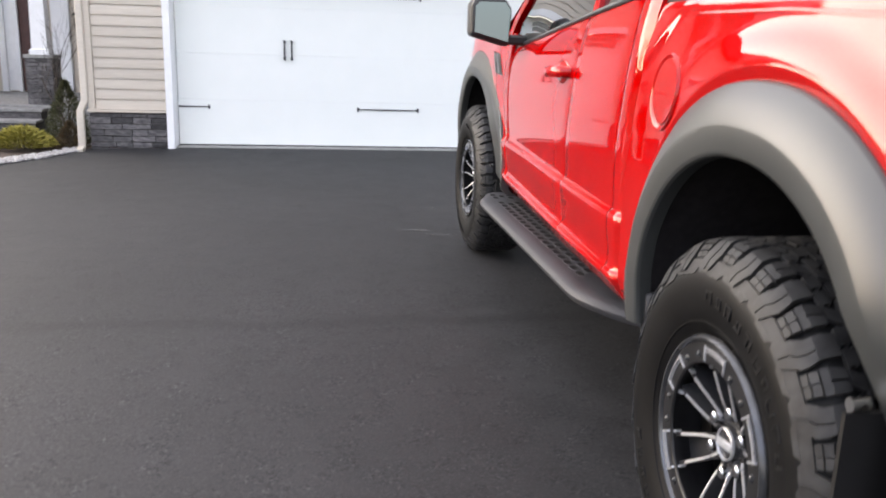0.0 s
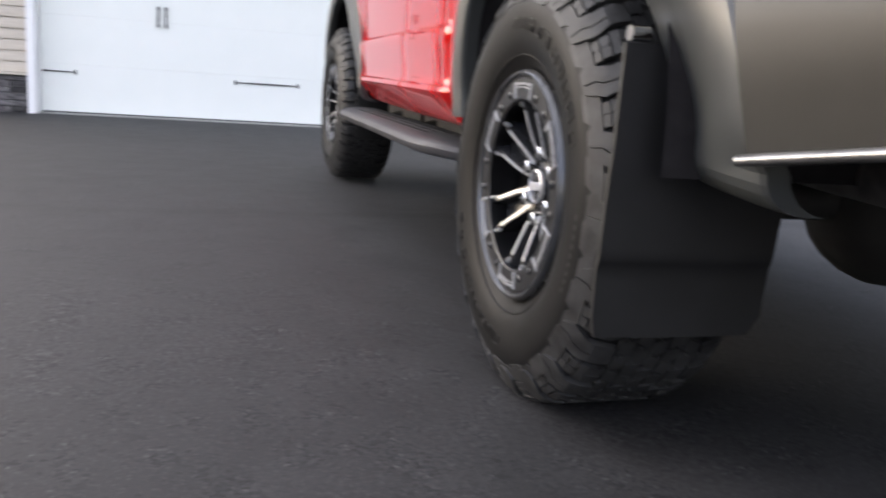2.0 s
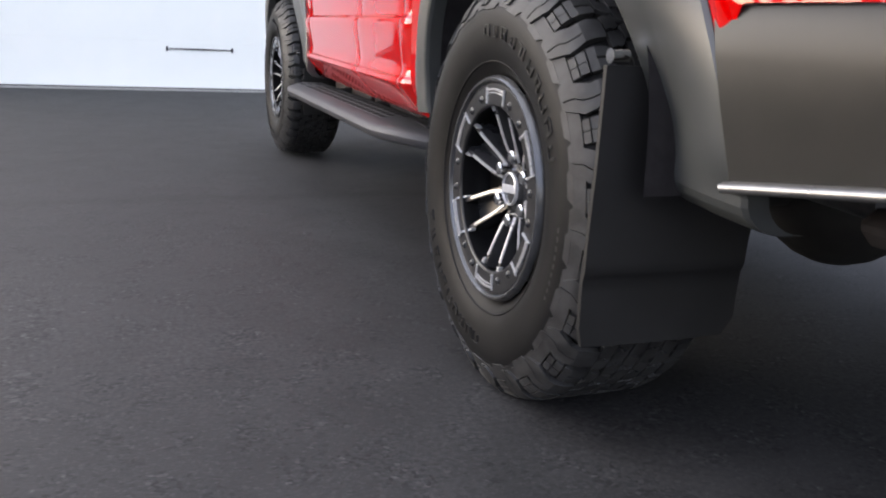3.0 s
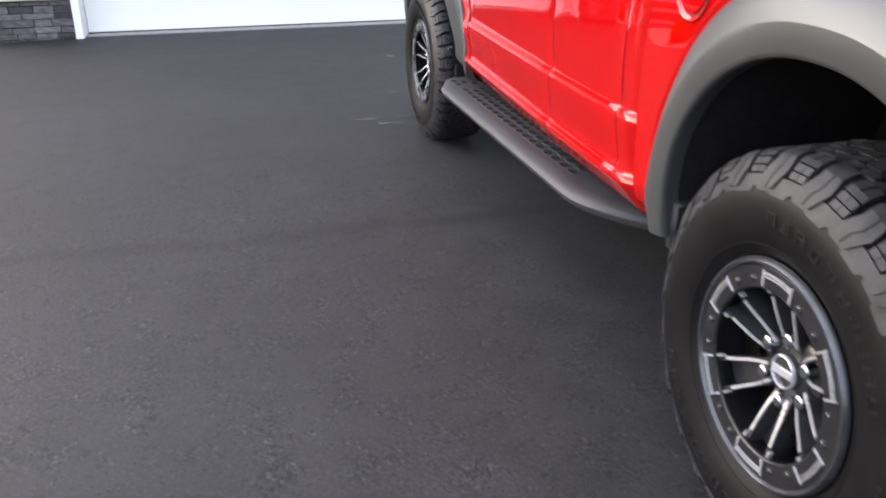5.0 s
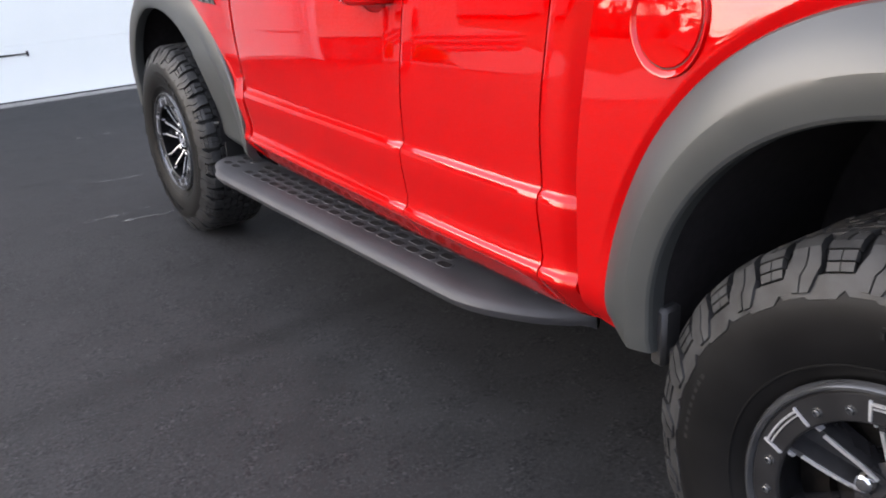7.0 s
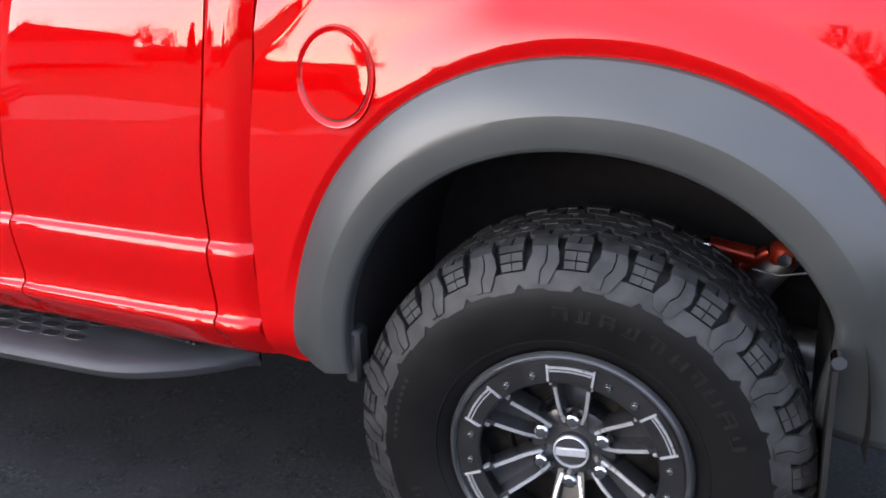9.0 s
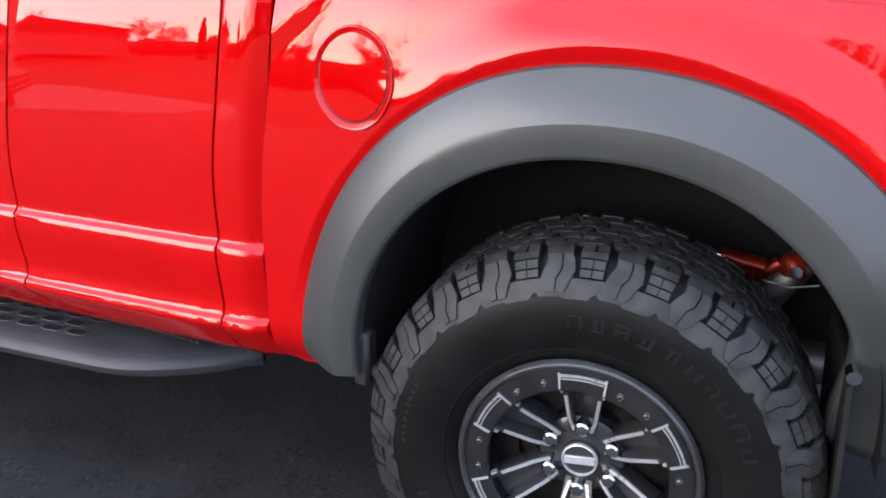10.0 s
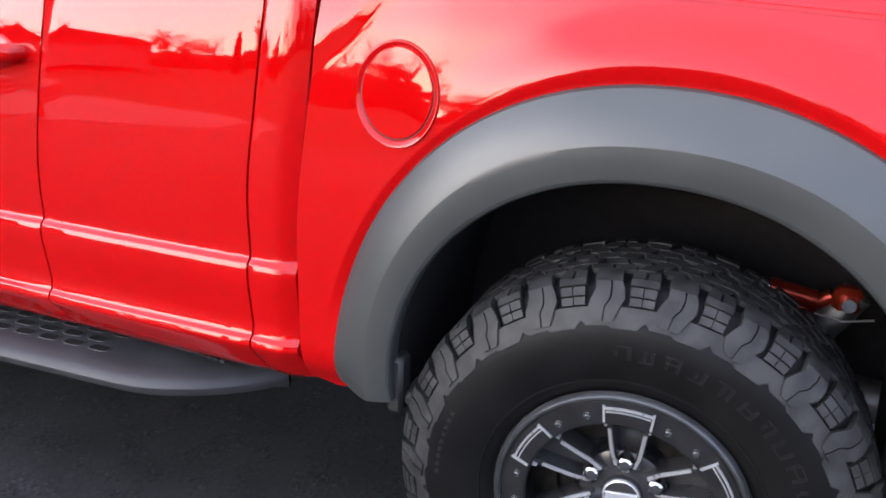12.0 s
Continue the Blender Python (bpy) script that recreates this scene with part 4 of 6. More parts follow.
filler_x = lambda y, z: bed_x(y, z)
bm = bmesh.new()
rows = []
for k, lift in ((1.13, 0.0), (1.12, 0.0036), (1.105, 0.0058), (1.09, 0.0058), (1.04, 0.0030), (0.985, 0.0004)):
    rows.append([(filler_x(0.455 + 0.0710 * k * math.cos(a), 1.124 + 0.0823 * k * math.sin(a)) - lift, 0.455 + 0.0710 * k * math.cos(a), 1.124 + 0.0823 * k * math.sin(a)) for a in [2 * math.pi * q / 56 for q in range(56)]])
grid(bm, rows, False, True)
tpart("fuel_door_rim", fixed(bm), PAINT, "rolled red rim round the fuel door", 60.0)
tpart("fuel_door_gap", disc_on(filler_x, 0.455, 1.127, 0.0700, 0.0815, 0.0006, 0.94), BLACK, "dark gap round the fuel door")
tpart("fuel_door", disc_on(filler_x, 0.455, 1.127, 0.0686, 0.0799, 0.004), PAINT, "round red fuel filler door")

# bed: rail cap, inner walls, tailgate, front wall
bm = bmesh.new()
rows = []
for i in range(21):
    y = BED_FRONT - 0.002 + (BED_REAR - BED_FRONT + 0.004) * i / 20
    x = bed_x(y, 1.338)
    rows.append([(x + 0.010, y, 1.336), (x + 0.006, y, 1.350), (x + 0.018, y, 1.366), (x + 0.09, y, 1.366), (x + 0.09, y, 1.30)])
grid(bm, rows)
def line_row(y):
    """A nearly upright lip that stands a little proud of the leaning panel."""
    z0 = 1.302 + 0.055 * min(y, 0.0)
    out = 0.0045 * smoothstep(0.58, 0.30, y) - 0.002
    x0 = bed_x(y, z0)
    return [(x0 + 0.004, y, z0 - 0.001), (x0 - out, y, z0), (x0 - out + 0.0006, y, z0 + 0.0045), (x0 - out + 0.0016, y, z0 + 0.0065), (bed_x(y, z0 + 0.0095) + 0.004, y, z0 + 0.0095)]


line = bmesh.new()
grid(line, [line_row(0.58 - 1.84 * i / 80) for i in range(81)])
tpart("body_line", fixed(line), PAINT, "raised body line under the bed rail", both=True)
tpart("bed_rail_cap", fixed(bm), FLARE, "grey plastic bed rail cap", both=True)
bm = bmesh.new()
for x0, x1, y0, y1 in ((0.13, 0.17, BED_REAR + 0.02, BED_FRONT - 0.02), (2 * MIDX - 0.17, 2 * MIDX - 0.13, BED_REAR + 0.02, BED_FRONT - 0.02)):
    box(bm, (x0, y0, 1.12), (x1, y1, 1.30))
box(bm, (0.171, BED_FRONT - 0.06, 0.84), (2 * MIDX - 0.171, BED_FRONT - 0.02, 1.34))
box(bm, (0.63, BED_REAR + 0.02, 0.79), (2 * MIDX - 0.63, BED_FRONT - 0.061, 0.83))
for x0, x1 in ((0.171, 0.629), (2 * MIDX - 0.629, 2 * MIDX - 0.171)):
    box(bm, (x0, 0.51, 0.79), (x1, BED_FRONT - 0.061, 0.83))
    box(bm, (x0, BED_REAR + 0.02, 0.79), (x1, -0.56, 0.83))
    box(bm, (x0, -0.559, 1.09), (x1, 0.509, 1.119), 0.01)
tpart("bed_liner", bm, BLACK, "black lined cargo bed")
bm = bmesh.new()
box(bm, (0.13, BED_REAR - 0.03, 0.75), (2 * MIDX - 0.13, BED_REAR + 0.018, 1.35), 0.012)
tpart("tailgate", bm, PAINT, "red tailgate")

# rear bumper wrapping the corner, a narrow paler strip standing in for reflected sky
def bumper_sweep(sec):
    bm = bmesh.new()
    path = []
    for i in range(9):
        path.append((0.030 + 0.040 * (i / 8), -0.600 - 0.602 * i / 8, 0.0))
    for i in range(1, 9):
        a = math.pi / 2 * i / 8
        path.append((0.070 + 0.17 * (1 - math.cos(a)), -1.202 - 0.17 * math.sin(a), a))
    rows = []
    for i, (x, y, a) in enumerate(path):
        slant = 0.062 * max(1 - i / 8, 0) 
        lift = 0.082 * min(max((-0.59 - y) / 0.61, 0.0), 1.0)
        rows.append([(x + o * math.cos(a), y + o * math.sin(a) - slant * max(0.742 - z, -0.06) / 0.2, z + (lift if z < 0.63 else lift * 0.5 if z < 0.7 else 0)) for o, z in sec])
    rows.append([(MIDX, -1.372 + o, z + (0.082 if z < 0.63 else 0.041 if z < 0.7 else 0)) for o, z in sec])
    grid(bm, rows)
    first = [bm.verts.new(p) for p in rows[0]]
    bm.faces.new(first)
    return fixed(bm)


tpart("rear_bumper", bumper_sweep([(0.07, 0.802), (0.038, 0.799), (0.020, 0.789), (0.011, 0.770), (0.009, 0.72), (0.011, 0.66), (0.014, 0.620), (0.018, 0.562), (0.026, 0.552), (0.08, 0.552)]), BUMPER, "dark grey rear bumper end", 30.0, both=True)
bm = bmesh.new()
box(bm, (0.16, -1.15, 0.50), (2 * MIDX - 0.16, -0.76, 0.549), 0.02)
tpart("rear_valance", bm, LINER, "black valance under the rear bumper")
# the lower ledge's sky reflection, put into a paler metal
tpart("bumper_ledge_sheen", bumper_sweep([(0.024, 0.562), (0.006, 0.560), (-0.001, 0.556), (-0.002, 0.550), (0.002, 0.546), (0.026, 0.546)]), STRIP, "narrow lower bumper ledge, its sky reflection put into a paler metal", 60.0, both=True)

# running boards with punched oval treads
def board_mesh():
    bm = bmesh.new()
    rows = []
    n = 40
    for i in range(n + 1):
        y = 0.82 + (2.88 - 0.82) * (i / n) ** 1.3
        u = (y - 0.82) / (2.88 - 0.82)
        nose = 0.205 * max(1 - u / 0.17, 0.0) ** 2.4 + 0.06 * smoothstep(0.90, 1.0, u) ** 1.5
        xo = 0.032 + nose
        xi = 0.245
        zt = 0.432 - 0.012 * (1 - smoothstep(0.0, 0.1, u)) + 0.0
        rows.append([(xi, y, zt + 0.004), (min(xo + 0.055, xi - 0.002), y, zt + 0.004), (min(xo + 0.040, xi - 0.003), y, zt + 0.001), (xo + 0.020, y, zt - 0.004), (xo + 0.007, y, zt - 0.012), (xo, y, zt - 0.024), (xo + 0.003, y, zt - 0.036), (xo + 0.014, y, zt - 0.048), (min(xo + 0.04, xi - 0.003), y, zt - 0.056), (xi, y, zt - 0.05)])
    vs = grid(bm, rows, False, True)
    bm.faces.new(vs[0])
    bm.faces.new(vs[-1][::-1])
    return fixed(bm)


board = tpart("running_board", board_mesh(), BOARD, "textured dark running board with punched oval treads", 30.0)
bm = board_mesh()
bmesh.ops.transform(bm, matrix=MIR, verts=bm.verts[:])
bmesh.ops.reverse_faces(bm, faces=bm.faces[:])
tpart("running_board", bm, BOARD, "textured dark running board", 30.0)


def boxy(v):
    return math.copysign(abs(v) ** 0.6, v)


def tread_oval():
    """A raised oval lip round a dark hole, lying flat."""
    bm = bmesh.new()
    seg = 14
    rows = []
    for k, z in ((1.0, 0.0), (0.93, 0.0014), (0.84, 0.0014), (0.76, 0.0004)):
        rows.append([(0.0165 * k * boxy(math.cos(2 * math.pi * j / seg)), 0.0315 * k * boxy(math.sin(2 * math.pi * j / seg)), z) for j in range(seg)])
    grid(bm, rows, False, True)
    return finish("tread_lip", fixed(bm), BOARD)


# a flat near-black disc on the board, painted as the hole's shade
def tread_hole():
    bm = bmesh.new()
    seg = 14
    bm.faces.new([bm.verts.new((0.0132 * boxy(math.cos(2 * math.pi * j / seg)), 0.0262 * boxy(math.sin(2 * math.pi * j / seg)), 0.0009)) for j in range(seg)])
    return finish("tread_hole", bm, LINER)


LIP, HOLE = tread_oval(), tread_hole()
for blk0, blk1 in ((1.235, 2.58), (2.68, 2.82)):
    y = blk0 + 0.03
    k = 0
    while y < blk1:
        for j in range(3):
            x = 0.118 + 0.041 * j
            yy = y + (0.0385 if j % 2 else 0.0)
            if yy > blk1:
                continue
            m = Matrix.Translation((x - 1.03, yy - 1.5, 0.4364))
            lip = new("tread_lip", LIP)
            lip.matrix_basis = m
            lip.parent = board
            hole = new("tread_hole", HOLE)
            hole.matrix_basis = m
            hole.parent = board
        y += 0.077
# raised bars where the maker's mark is cast into the tip
for i in range(9):
    bm = bmesh.new()
    box(bm, (0.176 + 0.002 * i, 0.955 + 0.019 * i, 0.428), (0.186 + 0.002 * i, 0.967 + 0.019 * i, 0.4382), 0.001)
    tpart("raised_bar", bm, BOARD, "", 38.0, board)
# board brackets
for y in (1.22, 1.80, 2.45):
    bm = bmesh.new()
    tube(bm, [(0.20, y, 0.40), (0.30, y, 0.43), (0.42, y, 0.50)], 0.022, 8)
    tpart("board_bracket", bm, DARKSTEEL, both=True)

# the mounting rail behind the boards
bm = bmesh.new()
for y0, y1 in ((0.93, 1.30), (1.36, 2.02), (2.07, 2.78)):
    box(bm, (0.30, y0, 0.405), (0.36, y1, 0.52), 0.008)
tpart("board_rail", bm, DARKSTEEL, "dark steel mounting rail", both=True)

# mud flaps
def flap_mesh(y, x0, x1, z0, z1):
    bm = bmesh.new()
    levels = [0.0, 0.03, 0.06, 0.09, 0.11, 0.118, 0.125, 0.14, 0.2, 0.3, z1 - z0]
    rows = []
    for h in levels:
        lo = x0 + 0.006 * smoothstep(0.02, 0.0, h) + 0.014 * smoothstep(0.1, 0.42, h)
        hi = x1 - 0.022 * smoothstep(0.03, 0.0, h) + 0.020 * smoothstep(0.0, 0.3, h)
        yy = y + 0.05 * h - 0.006 * smoothstep(0.11, 0.125, h)
        rows.append([(lo + (hi - lo) * k / 6, yy + 0.006 * (2 * k / 6 - 1) ** 2, z0 + h) for k in range(7)] + [(hi - (hi - lo) * k / 6, yy + 0.009 + 0.006 * (2 * k / 6 - 1) ** 2, z0 + h) for k in range(7)])
    vs = grid(bm, rows, False, True)
    bm.faces.new(vs[0])
    bm.faces.new(vs[-1][::-1])
    fixed(bm)
    return bm


tpart("mud_flap", flap_mesh(-0.452, -0.034, 0.270, 0.250, 0.70), FLAP, "black rubber mud flap behind the rear wheel", both=True)
tpart("mud_flap", flap_mesh(WB - 0.53, 0.15, 0.37, 0.27, 0.62), FLAP, "black rubber mud flap behind the front wheel", both=True)
for xx, yy, zz in ((-0.016, -0.429, 0.714), (0.12, WB - 0.50, 0.58)):
    bm = bmesh.new()
    tube(bm, [(xx, yy, zz), (xx + 0.03, yy, zz)], 0.012, 10)
    tpart("flap_bolt", bm, CHROME, "bright bolt head")

# wheel housings
def liner_mesh(yc, af, ar, h, x0):
    bm = bmesh.new()
    rows = []
    for i in range(33):
        th = math.pi * i / 32
        y, z = arch(af, ar, h - 0.03, yc, 0.51, th, 0.93)
        rows.append([(x0 if k == 0 else 0.175 * k, y, z) for k in range(4)])
    grid(bm, rows)
    pts = [r[-1] for r in rows]
    bm.faces.new([bm.verts.new(p) for p in pts])
    return fixed(bm)


tpart("wheel_liner", liner_mesh(0.0, 0.46, 0.50, 0.60, 0.022), LINER, "matt black wheel housing", both=True)
tpart("wheel_liner", liner_mesh(WB, 0.50, 0.56, 0.60, 0.125), LINER, "matt black wheel housing", both=True)
bm = bmesh.new()
box(bm, (0.02, 0.435, 0.50), (0.07, 0.470, 0.62), 0.008)
box(bm, (0.03, 0.405, 0.515), (0.06, 0.437, 0.545), 0.008)
tpart("liner_bracket", bm, BLACK, both=True)

# chassis: rails, axles, differential, shock absorbers, tailpipe
bm = bmesh.new()
for x in (0.58, 2 * MIDX - 0.58):
    box(bm, (x - 0.04, -1.2, 0.56), (x + 0.04, 4.1, 0.70), 0.01)
for y in (-1.1, -0.55, 0.75, 1.6, 2.5):
    box(bm, (0.621, y - 0.04, 0.58), (2 * MIDX - 0.621, y + 0.04, 0.67), 0.01)
tpart("chassis_frame", bm, DARKSTEEL, "dark steel ladder frame")
bm = bmesh.new()
tube(bm, [(0.20, 0, 0.415), (0.75, 0, 0.415), (1.30, 0, 0.415), (1.86, 0, 0.415)], 0.045, 12)
bmesh.ops.create_uvsphere(bm, u_segments=20, v_segments=12, radius=1.0, matrix=Matrix.Translation((0.93, 0, 0.41)) @ Matrix.Diagonal((0.19, 0.20, 0.19, 1)))
box(bm, (1.10, -0.09, 0.235), (1.34, 0.09, 0.40), 0.03)
tube(bm, [(0.95, 0.15, 0.42), (0.98, 1.2, 0.5), (1.0, 2.2, 0.52)], 0.04, 10)
tpart("rear_axle", bm, DARKSTEEL, "dark rear axle with a round differential housing")
bm = bmesh.new()
tube(bm, [(0.22, WB, 0.415), (1.84, WB, 0.415)], 0.04, 10)
box(bm, (0.60, WB - 0.25, 0.36), (1.46, WB + 0.3, 0.52), 0.05)
tpart("front_axle", bm, DARKSTEEL, "dark front suspension and axle")
bm = bmesh.new()
box(bm, (0.66, 0.7, 0.36), (1.40, 2.5, 0.56), 0.05)
box(bm, (0.40, 0.9, 0.40), (0.56, 2.1, 0.56), 0.05)
tpart("underbody", bm, DARKSTEEL, "dark underbody with tank and gearbox")
bm = bmesh.new()
tube(bm, [(0.80, -1.25, 0.50), (0.80, -0.62, 0.50)], 0.34, 28)
bmesh.ops.scale(bm, vec=(1, 0.0 + 1.0, 0.34), verts=bm.verts[:], space=Matrix.Translation((0, 0, -0.60)))
tpart("spare_wheel", bm, RUBBER, "spare tyre slung under the bed")
# remote-reservoir shock absorber
shock = bmesh.new()
tube(shock, [(0.400, -0.369, 0.757), (0.400, -0.294, 0.642), (0.420, -0.214, 0.507), (0.440, -0.124, 0.357)], [0.032, 0.033, 0.033, 0.026], 14)
shock_ob = tpart("shock_absorber", shock, STEEL, "grey shock absorber with an orange reservoir")


def shock_part(name, bm, mat, label):
    bmesh.ops.transform(bm, matrix=TINV, verts=bm.verts[:])
    return part(name, bm, mat, shock_ob, label)


bm = bmesh.new()
tube(bm, [(0.375, -0.206, 0.754), (0.375, -0.294, 0.740)], 0.019, 16)
shock_part("reservoir", bm, ORANGE, "orange anodised reservoir")
bm = bmesh.new()
tube(bm, [(0.375, -0.179, 0.758), (0.375, -0.184, 0.757), (0.375, -0.206, 0.754)], [0.012, 0.016, 0.016], 16)
shock_part("reservoir_cap", bm, CHROME, "bright end cap")
bm = bmesh.new()
box(bm, (0.365, -0.379, 0.719), (0.410, -0.324, 0.772), 0.012)
tube(bm, [(0.390, -0.324, 0.747), (0.390, -0.264, 0.702), (0.390, -0.229, 0.707)], [0.015, 0.013, 0.010], 10)
shock_part("shock_mount", bm, ORANGE, "orange-red mounting block")
bm = bmesh.new()
tube(bm, [(0.350, -0.352, 0.745), (0.362, -0.352, 0.745)], 0.0135, 12)
shock_part("mount_bolt", bm, CHROME, "bright mounting bolt")
bm = bmesh.new()
tube(bm, [(0.348, -0.294, 0.722), (0.344, -0.344, 0.714), (0.348, -0.399, 0.725)], 0.0022, 6)
shock_part("wire", bm, STEEL, "thin bare wire")
bm = bmesh.new()
tube(bm, [(0.42, -0.10, 0.545), (0.42, -0.36, 0.53), (0.40, -0.62, 0.52)], [0.046, 0.046, 0.042], 18)
tpart("tailpipe", bm, STEEL, "dull steel tailpipe")


# ---------- wheels ----------
R_TYRE, HUB_Z = 0.4305, 0.425


def polar(x, r, a):
    return (x, r * math.sin(a), r * math.cos(a))


def tyre_mesh():
    bm = bmesh.new()
    prof = [(0.035, 0.218), (0.006, 0.228), (-0.004, 0.240), (-0.012, 0.252), (-0.021, 0.268), (-0.0275, 0.295), (-0.030, 0.322), (-0.0285, 0.345), (-0.0232, 0.360), (-0.0115, 0.374), (0.0010, 0.387), (0.0135, 0.399), (0.021, 0.409), (0.032, 0.4180), (0.05, 0.4215), (0.10, 0.4225), (0.17, 0.4225), (0.218, 0.4215), (0.24, 0.4180), (0.252, 0.413), (0.262, 0.405), (0.2755, 0.393), (0.292, 0.37), (0.298, 0.33), (0.288, 0.27), (0.265, 0.235), (0.235, 0.218)]
    revolve(bm, prof, 120)
    # moulded rings on the sidewall
    for r, x in ((0.259, -0.0165),):
        revolve(bm, [(x + 0.002, r - 0.003), (x - 0.0012, r - 0.001), (x - 0.0012, r + 0.001), (x + 0.003, r + 0.003)], 120)
    d = math.radians

    def block(pts_outer, pts_inner):
        a = [bm.verts.new(p) for p in pts_outer]
        b = [bm.verts.new(p) for p in pts_inner]
        bm.faces.new(a)
        for i in range(len(a)):
            j = (i + 1) % len(a)
            bm.faces.new((a[i], b[i], b[j], a[j]))

    shell = bm
    bm = bmesh.new()
    # tread: five staggered rows of small hooked blocks
    for row in range(5):
        xa, xb = 0.056 + 0.0316 * row, 0.056 + 0.0316 * row + 0.0276
        for i in range(66):
            a0 = (i + 0.5 * (row % 2)) * 360 / 66
            k = 1.5 if (i + row) % 3 else -1.3
            h = 2.25 if (i + row) % 3 else 1.9
            r = R_TYRE - (0.0012 if i % 2 else 0.0)
            m = (xa + xb) / 2
            pts = [(xa, a0 - h - k * 0.5), (m - 0.003, a0 - h), (m + 0.003, a0 - h - 0.5), (xb, a0 - h + k * 0.5), (xb, a0 + h + k * 0.5), (m + 0.003, a0 + h - 0.5), (m - 0.003, a0 + h), (xa, a0 + h - k * 0.5)]
            block([polar(x, r, d(a)) for x, a in pts], [polar(x, 0.4205, d(a)) for x, a in pts])

    # the shoulder's section, from the tread over the edge to the sidewall
    OVER = [(0.052, 0.4300), (0.036, 0.4292), (0.022, 0.4262), (0.010, 0.4185), (-0.0035, 0.4040), (-0.0135, 0.388), (-0.0226, 0.3725), (-0.0300, 0.357)]

    def over(u):
        i = min(int(u), len(OVER) - 2)
        f = u - i
        return OVER[i][0] + (OVER[i + 1][0] - OVER[i][0]) * f, OVER[i][1] + (OVER[i + 1][1] - OVER[i][1]) * f

    def lug(edge, side, depth=0.011, lift=0.0):
        """A lug that follows the shoulder: edge holds (place along the section, left and right in degrees)."""
        top, low = [], []
        for u, q0, q1 in edge:
            x, r = over(u)
            px, pr = over(max(min(u + 0.3, 6.99), 0.3))
            mx, mr = over(max(min(u - 0.3, 6.4), 0.0))
            nx, nr = (pr - mr), -(px - mx)
            k = math.hypot(nx, nr)
            nx, nr = nx / k, nr / k
            put = lambda x, r, q: polar(x, r, d(q)) if side > 0 else polar(0.268 - x, r, d(q))
            qs = [q0 + (q1 - q0) * w / 3 for w in range(4)]
            top.append([put(x + nx * lift, r + nr * lift, q) for q in qs])
            low.append([put(x - nx * depth, r - nr * depth, q) for q in qs])
        vt, vl = [[bm.verts.new(p) for p in row] for row in top], [[bm.verts.new(p) for p in row] for row in low]
        for a, b in zip(vt, vt[1:]):
            for j in range(3):
                bm.faces.new((a[j], a[j + 1], b[j + 1], b[j]))
        rim = vt[0] + [r[-1] for r in vt[1:]] + vt[-1][-2::-1] + [r[0] for r in vt[-2:0:-1]]
        rlow = vl[0] + [r[-1] for r in vl[1:]] + vl[-1][-2::-1] + [r[0] for r in vl[-2:0:-1]]
        for i in range(len(rim)):
            j = (i + 1) % len(rim)
            bm.faces.new((rim[i], rlow[i], rlow[j], rim[j]))

    N = 22
    p = 360.0 / N
    for i in range(N):
        a = i * p
        for side in (1, -1):
            t = 0.0 if side > 0 else p / 2
            sh = lambda rows: [(u, q0 + a + t, q1 + a + t) for u, q0, q1 in rows]
            # slotted lug with its two rows of small pads
            lug(sh([(0, -2.6, -0.3), (1, -3.0, -0.3), (2, -3.1, -0.3)]), side)
            lug(sh([(0, 0.3, 2.6), (1, 0.3, 3.0), (2, 0.3, 3.1)]), side)
            lug(sh([(2.02, -3.1, 3.1), (3.0, -3.15, 3.15)]), side, lift=-0.0002)
            for u0, u1, low in ((3.16, 3.95, 0.0008), (4.10, 4.80, 0.0016)):
                lug(sh([(u0, -2.9, -0.12), (u1, -2.9, -0.12)]), side, lift=-low)
                lug(sh([(u0, 0.12, 2.9), (u1, 0.12, 2.9)]), side, lift=-low)
            # the joined foot of the lugs, ending in a scalloped edge
            lug(sh([(4.95, -p / 2, p / 2), (5.6, -p / 2, p / 2), (6.25, -p / 2, p / 2)]), side, lift=-0.0034)
            lug(sh([(6.25, -p / 2, -1.6), (6.55, -p / 2, -2.4), (6.72, -p / 2, -2.7)]), side, lift=-0.0036)
            lug(sh([(6.25, -1.6, p / 2), (6.6, -0.6, p / 2), (6.90, 0.0, p / 2 - 0.9), (6.98, 0.3, p / 2 - 1.4)]), side, lift=-0.0030)
            # plain lug between, bent below the edge and running into the foot
            lug(sh([(0, p / 2 - 2.7, p / 2 + 2.8), (1.5, p / 2 - 3.0, p / 2 + 3.1), (2.6, p / 2 - 3.2, p / 2 + 2.8)]), side, lift=0.0012)
            lug(sh([(2.6, p / 2 - 3.2, p / 2 - 0.9), (3.4, p / 2 - 3.9, p / 2 - 1.2), (4.3, p / 2 - 4.2, p / 2 - 1.0), (5.0, p / 2 - 3.2, p / 2 + 0.3), (5.7, p / 2 - 2.4, p / 2 + 0.5), (6.4, p / 2 - 1.4, p / 2 + 0.7)]), side, lift=0.0010)
            lug(sh([(2.6, p / 2 - 0.55, p / 2 + 2.8), (3.4, p / 2 - 0.85, p / 2 + 2.6), (4.3, p / 2 - 0.6, p / 2 + 3.8), (5.0, p / 2 + 0.7, p / 2 + 4.6), (5.7, p / 2 + 0.9, p / 2 + 3.9), (6.3, p / 2 + 1.1, p / 2 + 2.8)]), side, lift=0.0014)
    marks = bmesh.new()
    sidewall_marks(marks)
    # flatten the foot of the tyre where it carries the load
    for v in shell.verts[:] + bm.verts[:] + marks.verts[:]:
        r = math.hypot(v.co.y, v.co.z)
        if r > 0.235:
            k = (0.235 + (r - 0.235) * 1.033) / r
            v.co.y, v.co.z = v.co.y * k, v.co.z * k
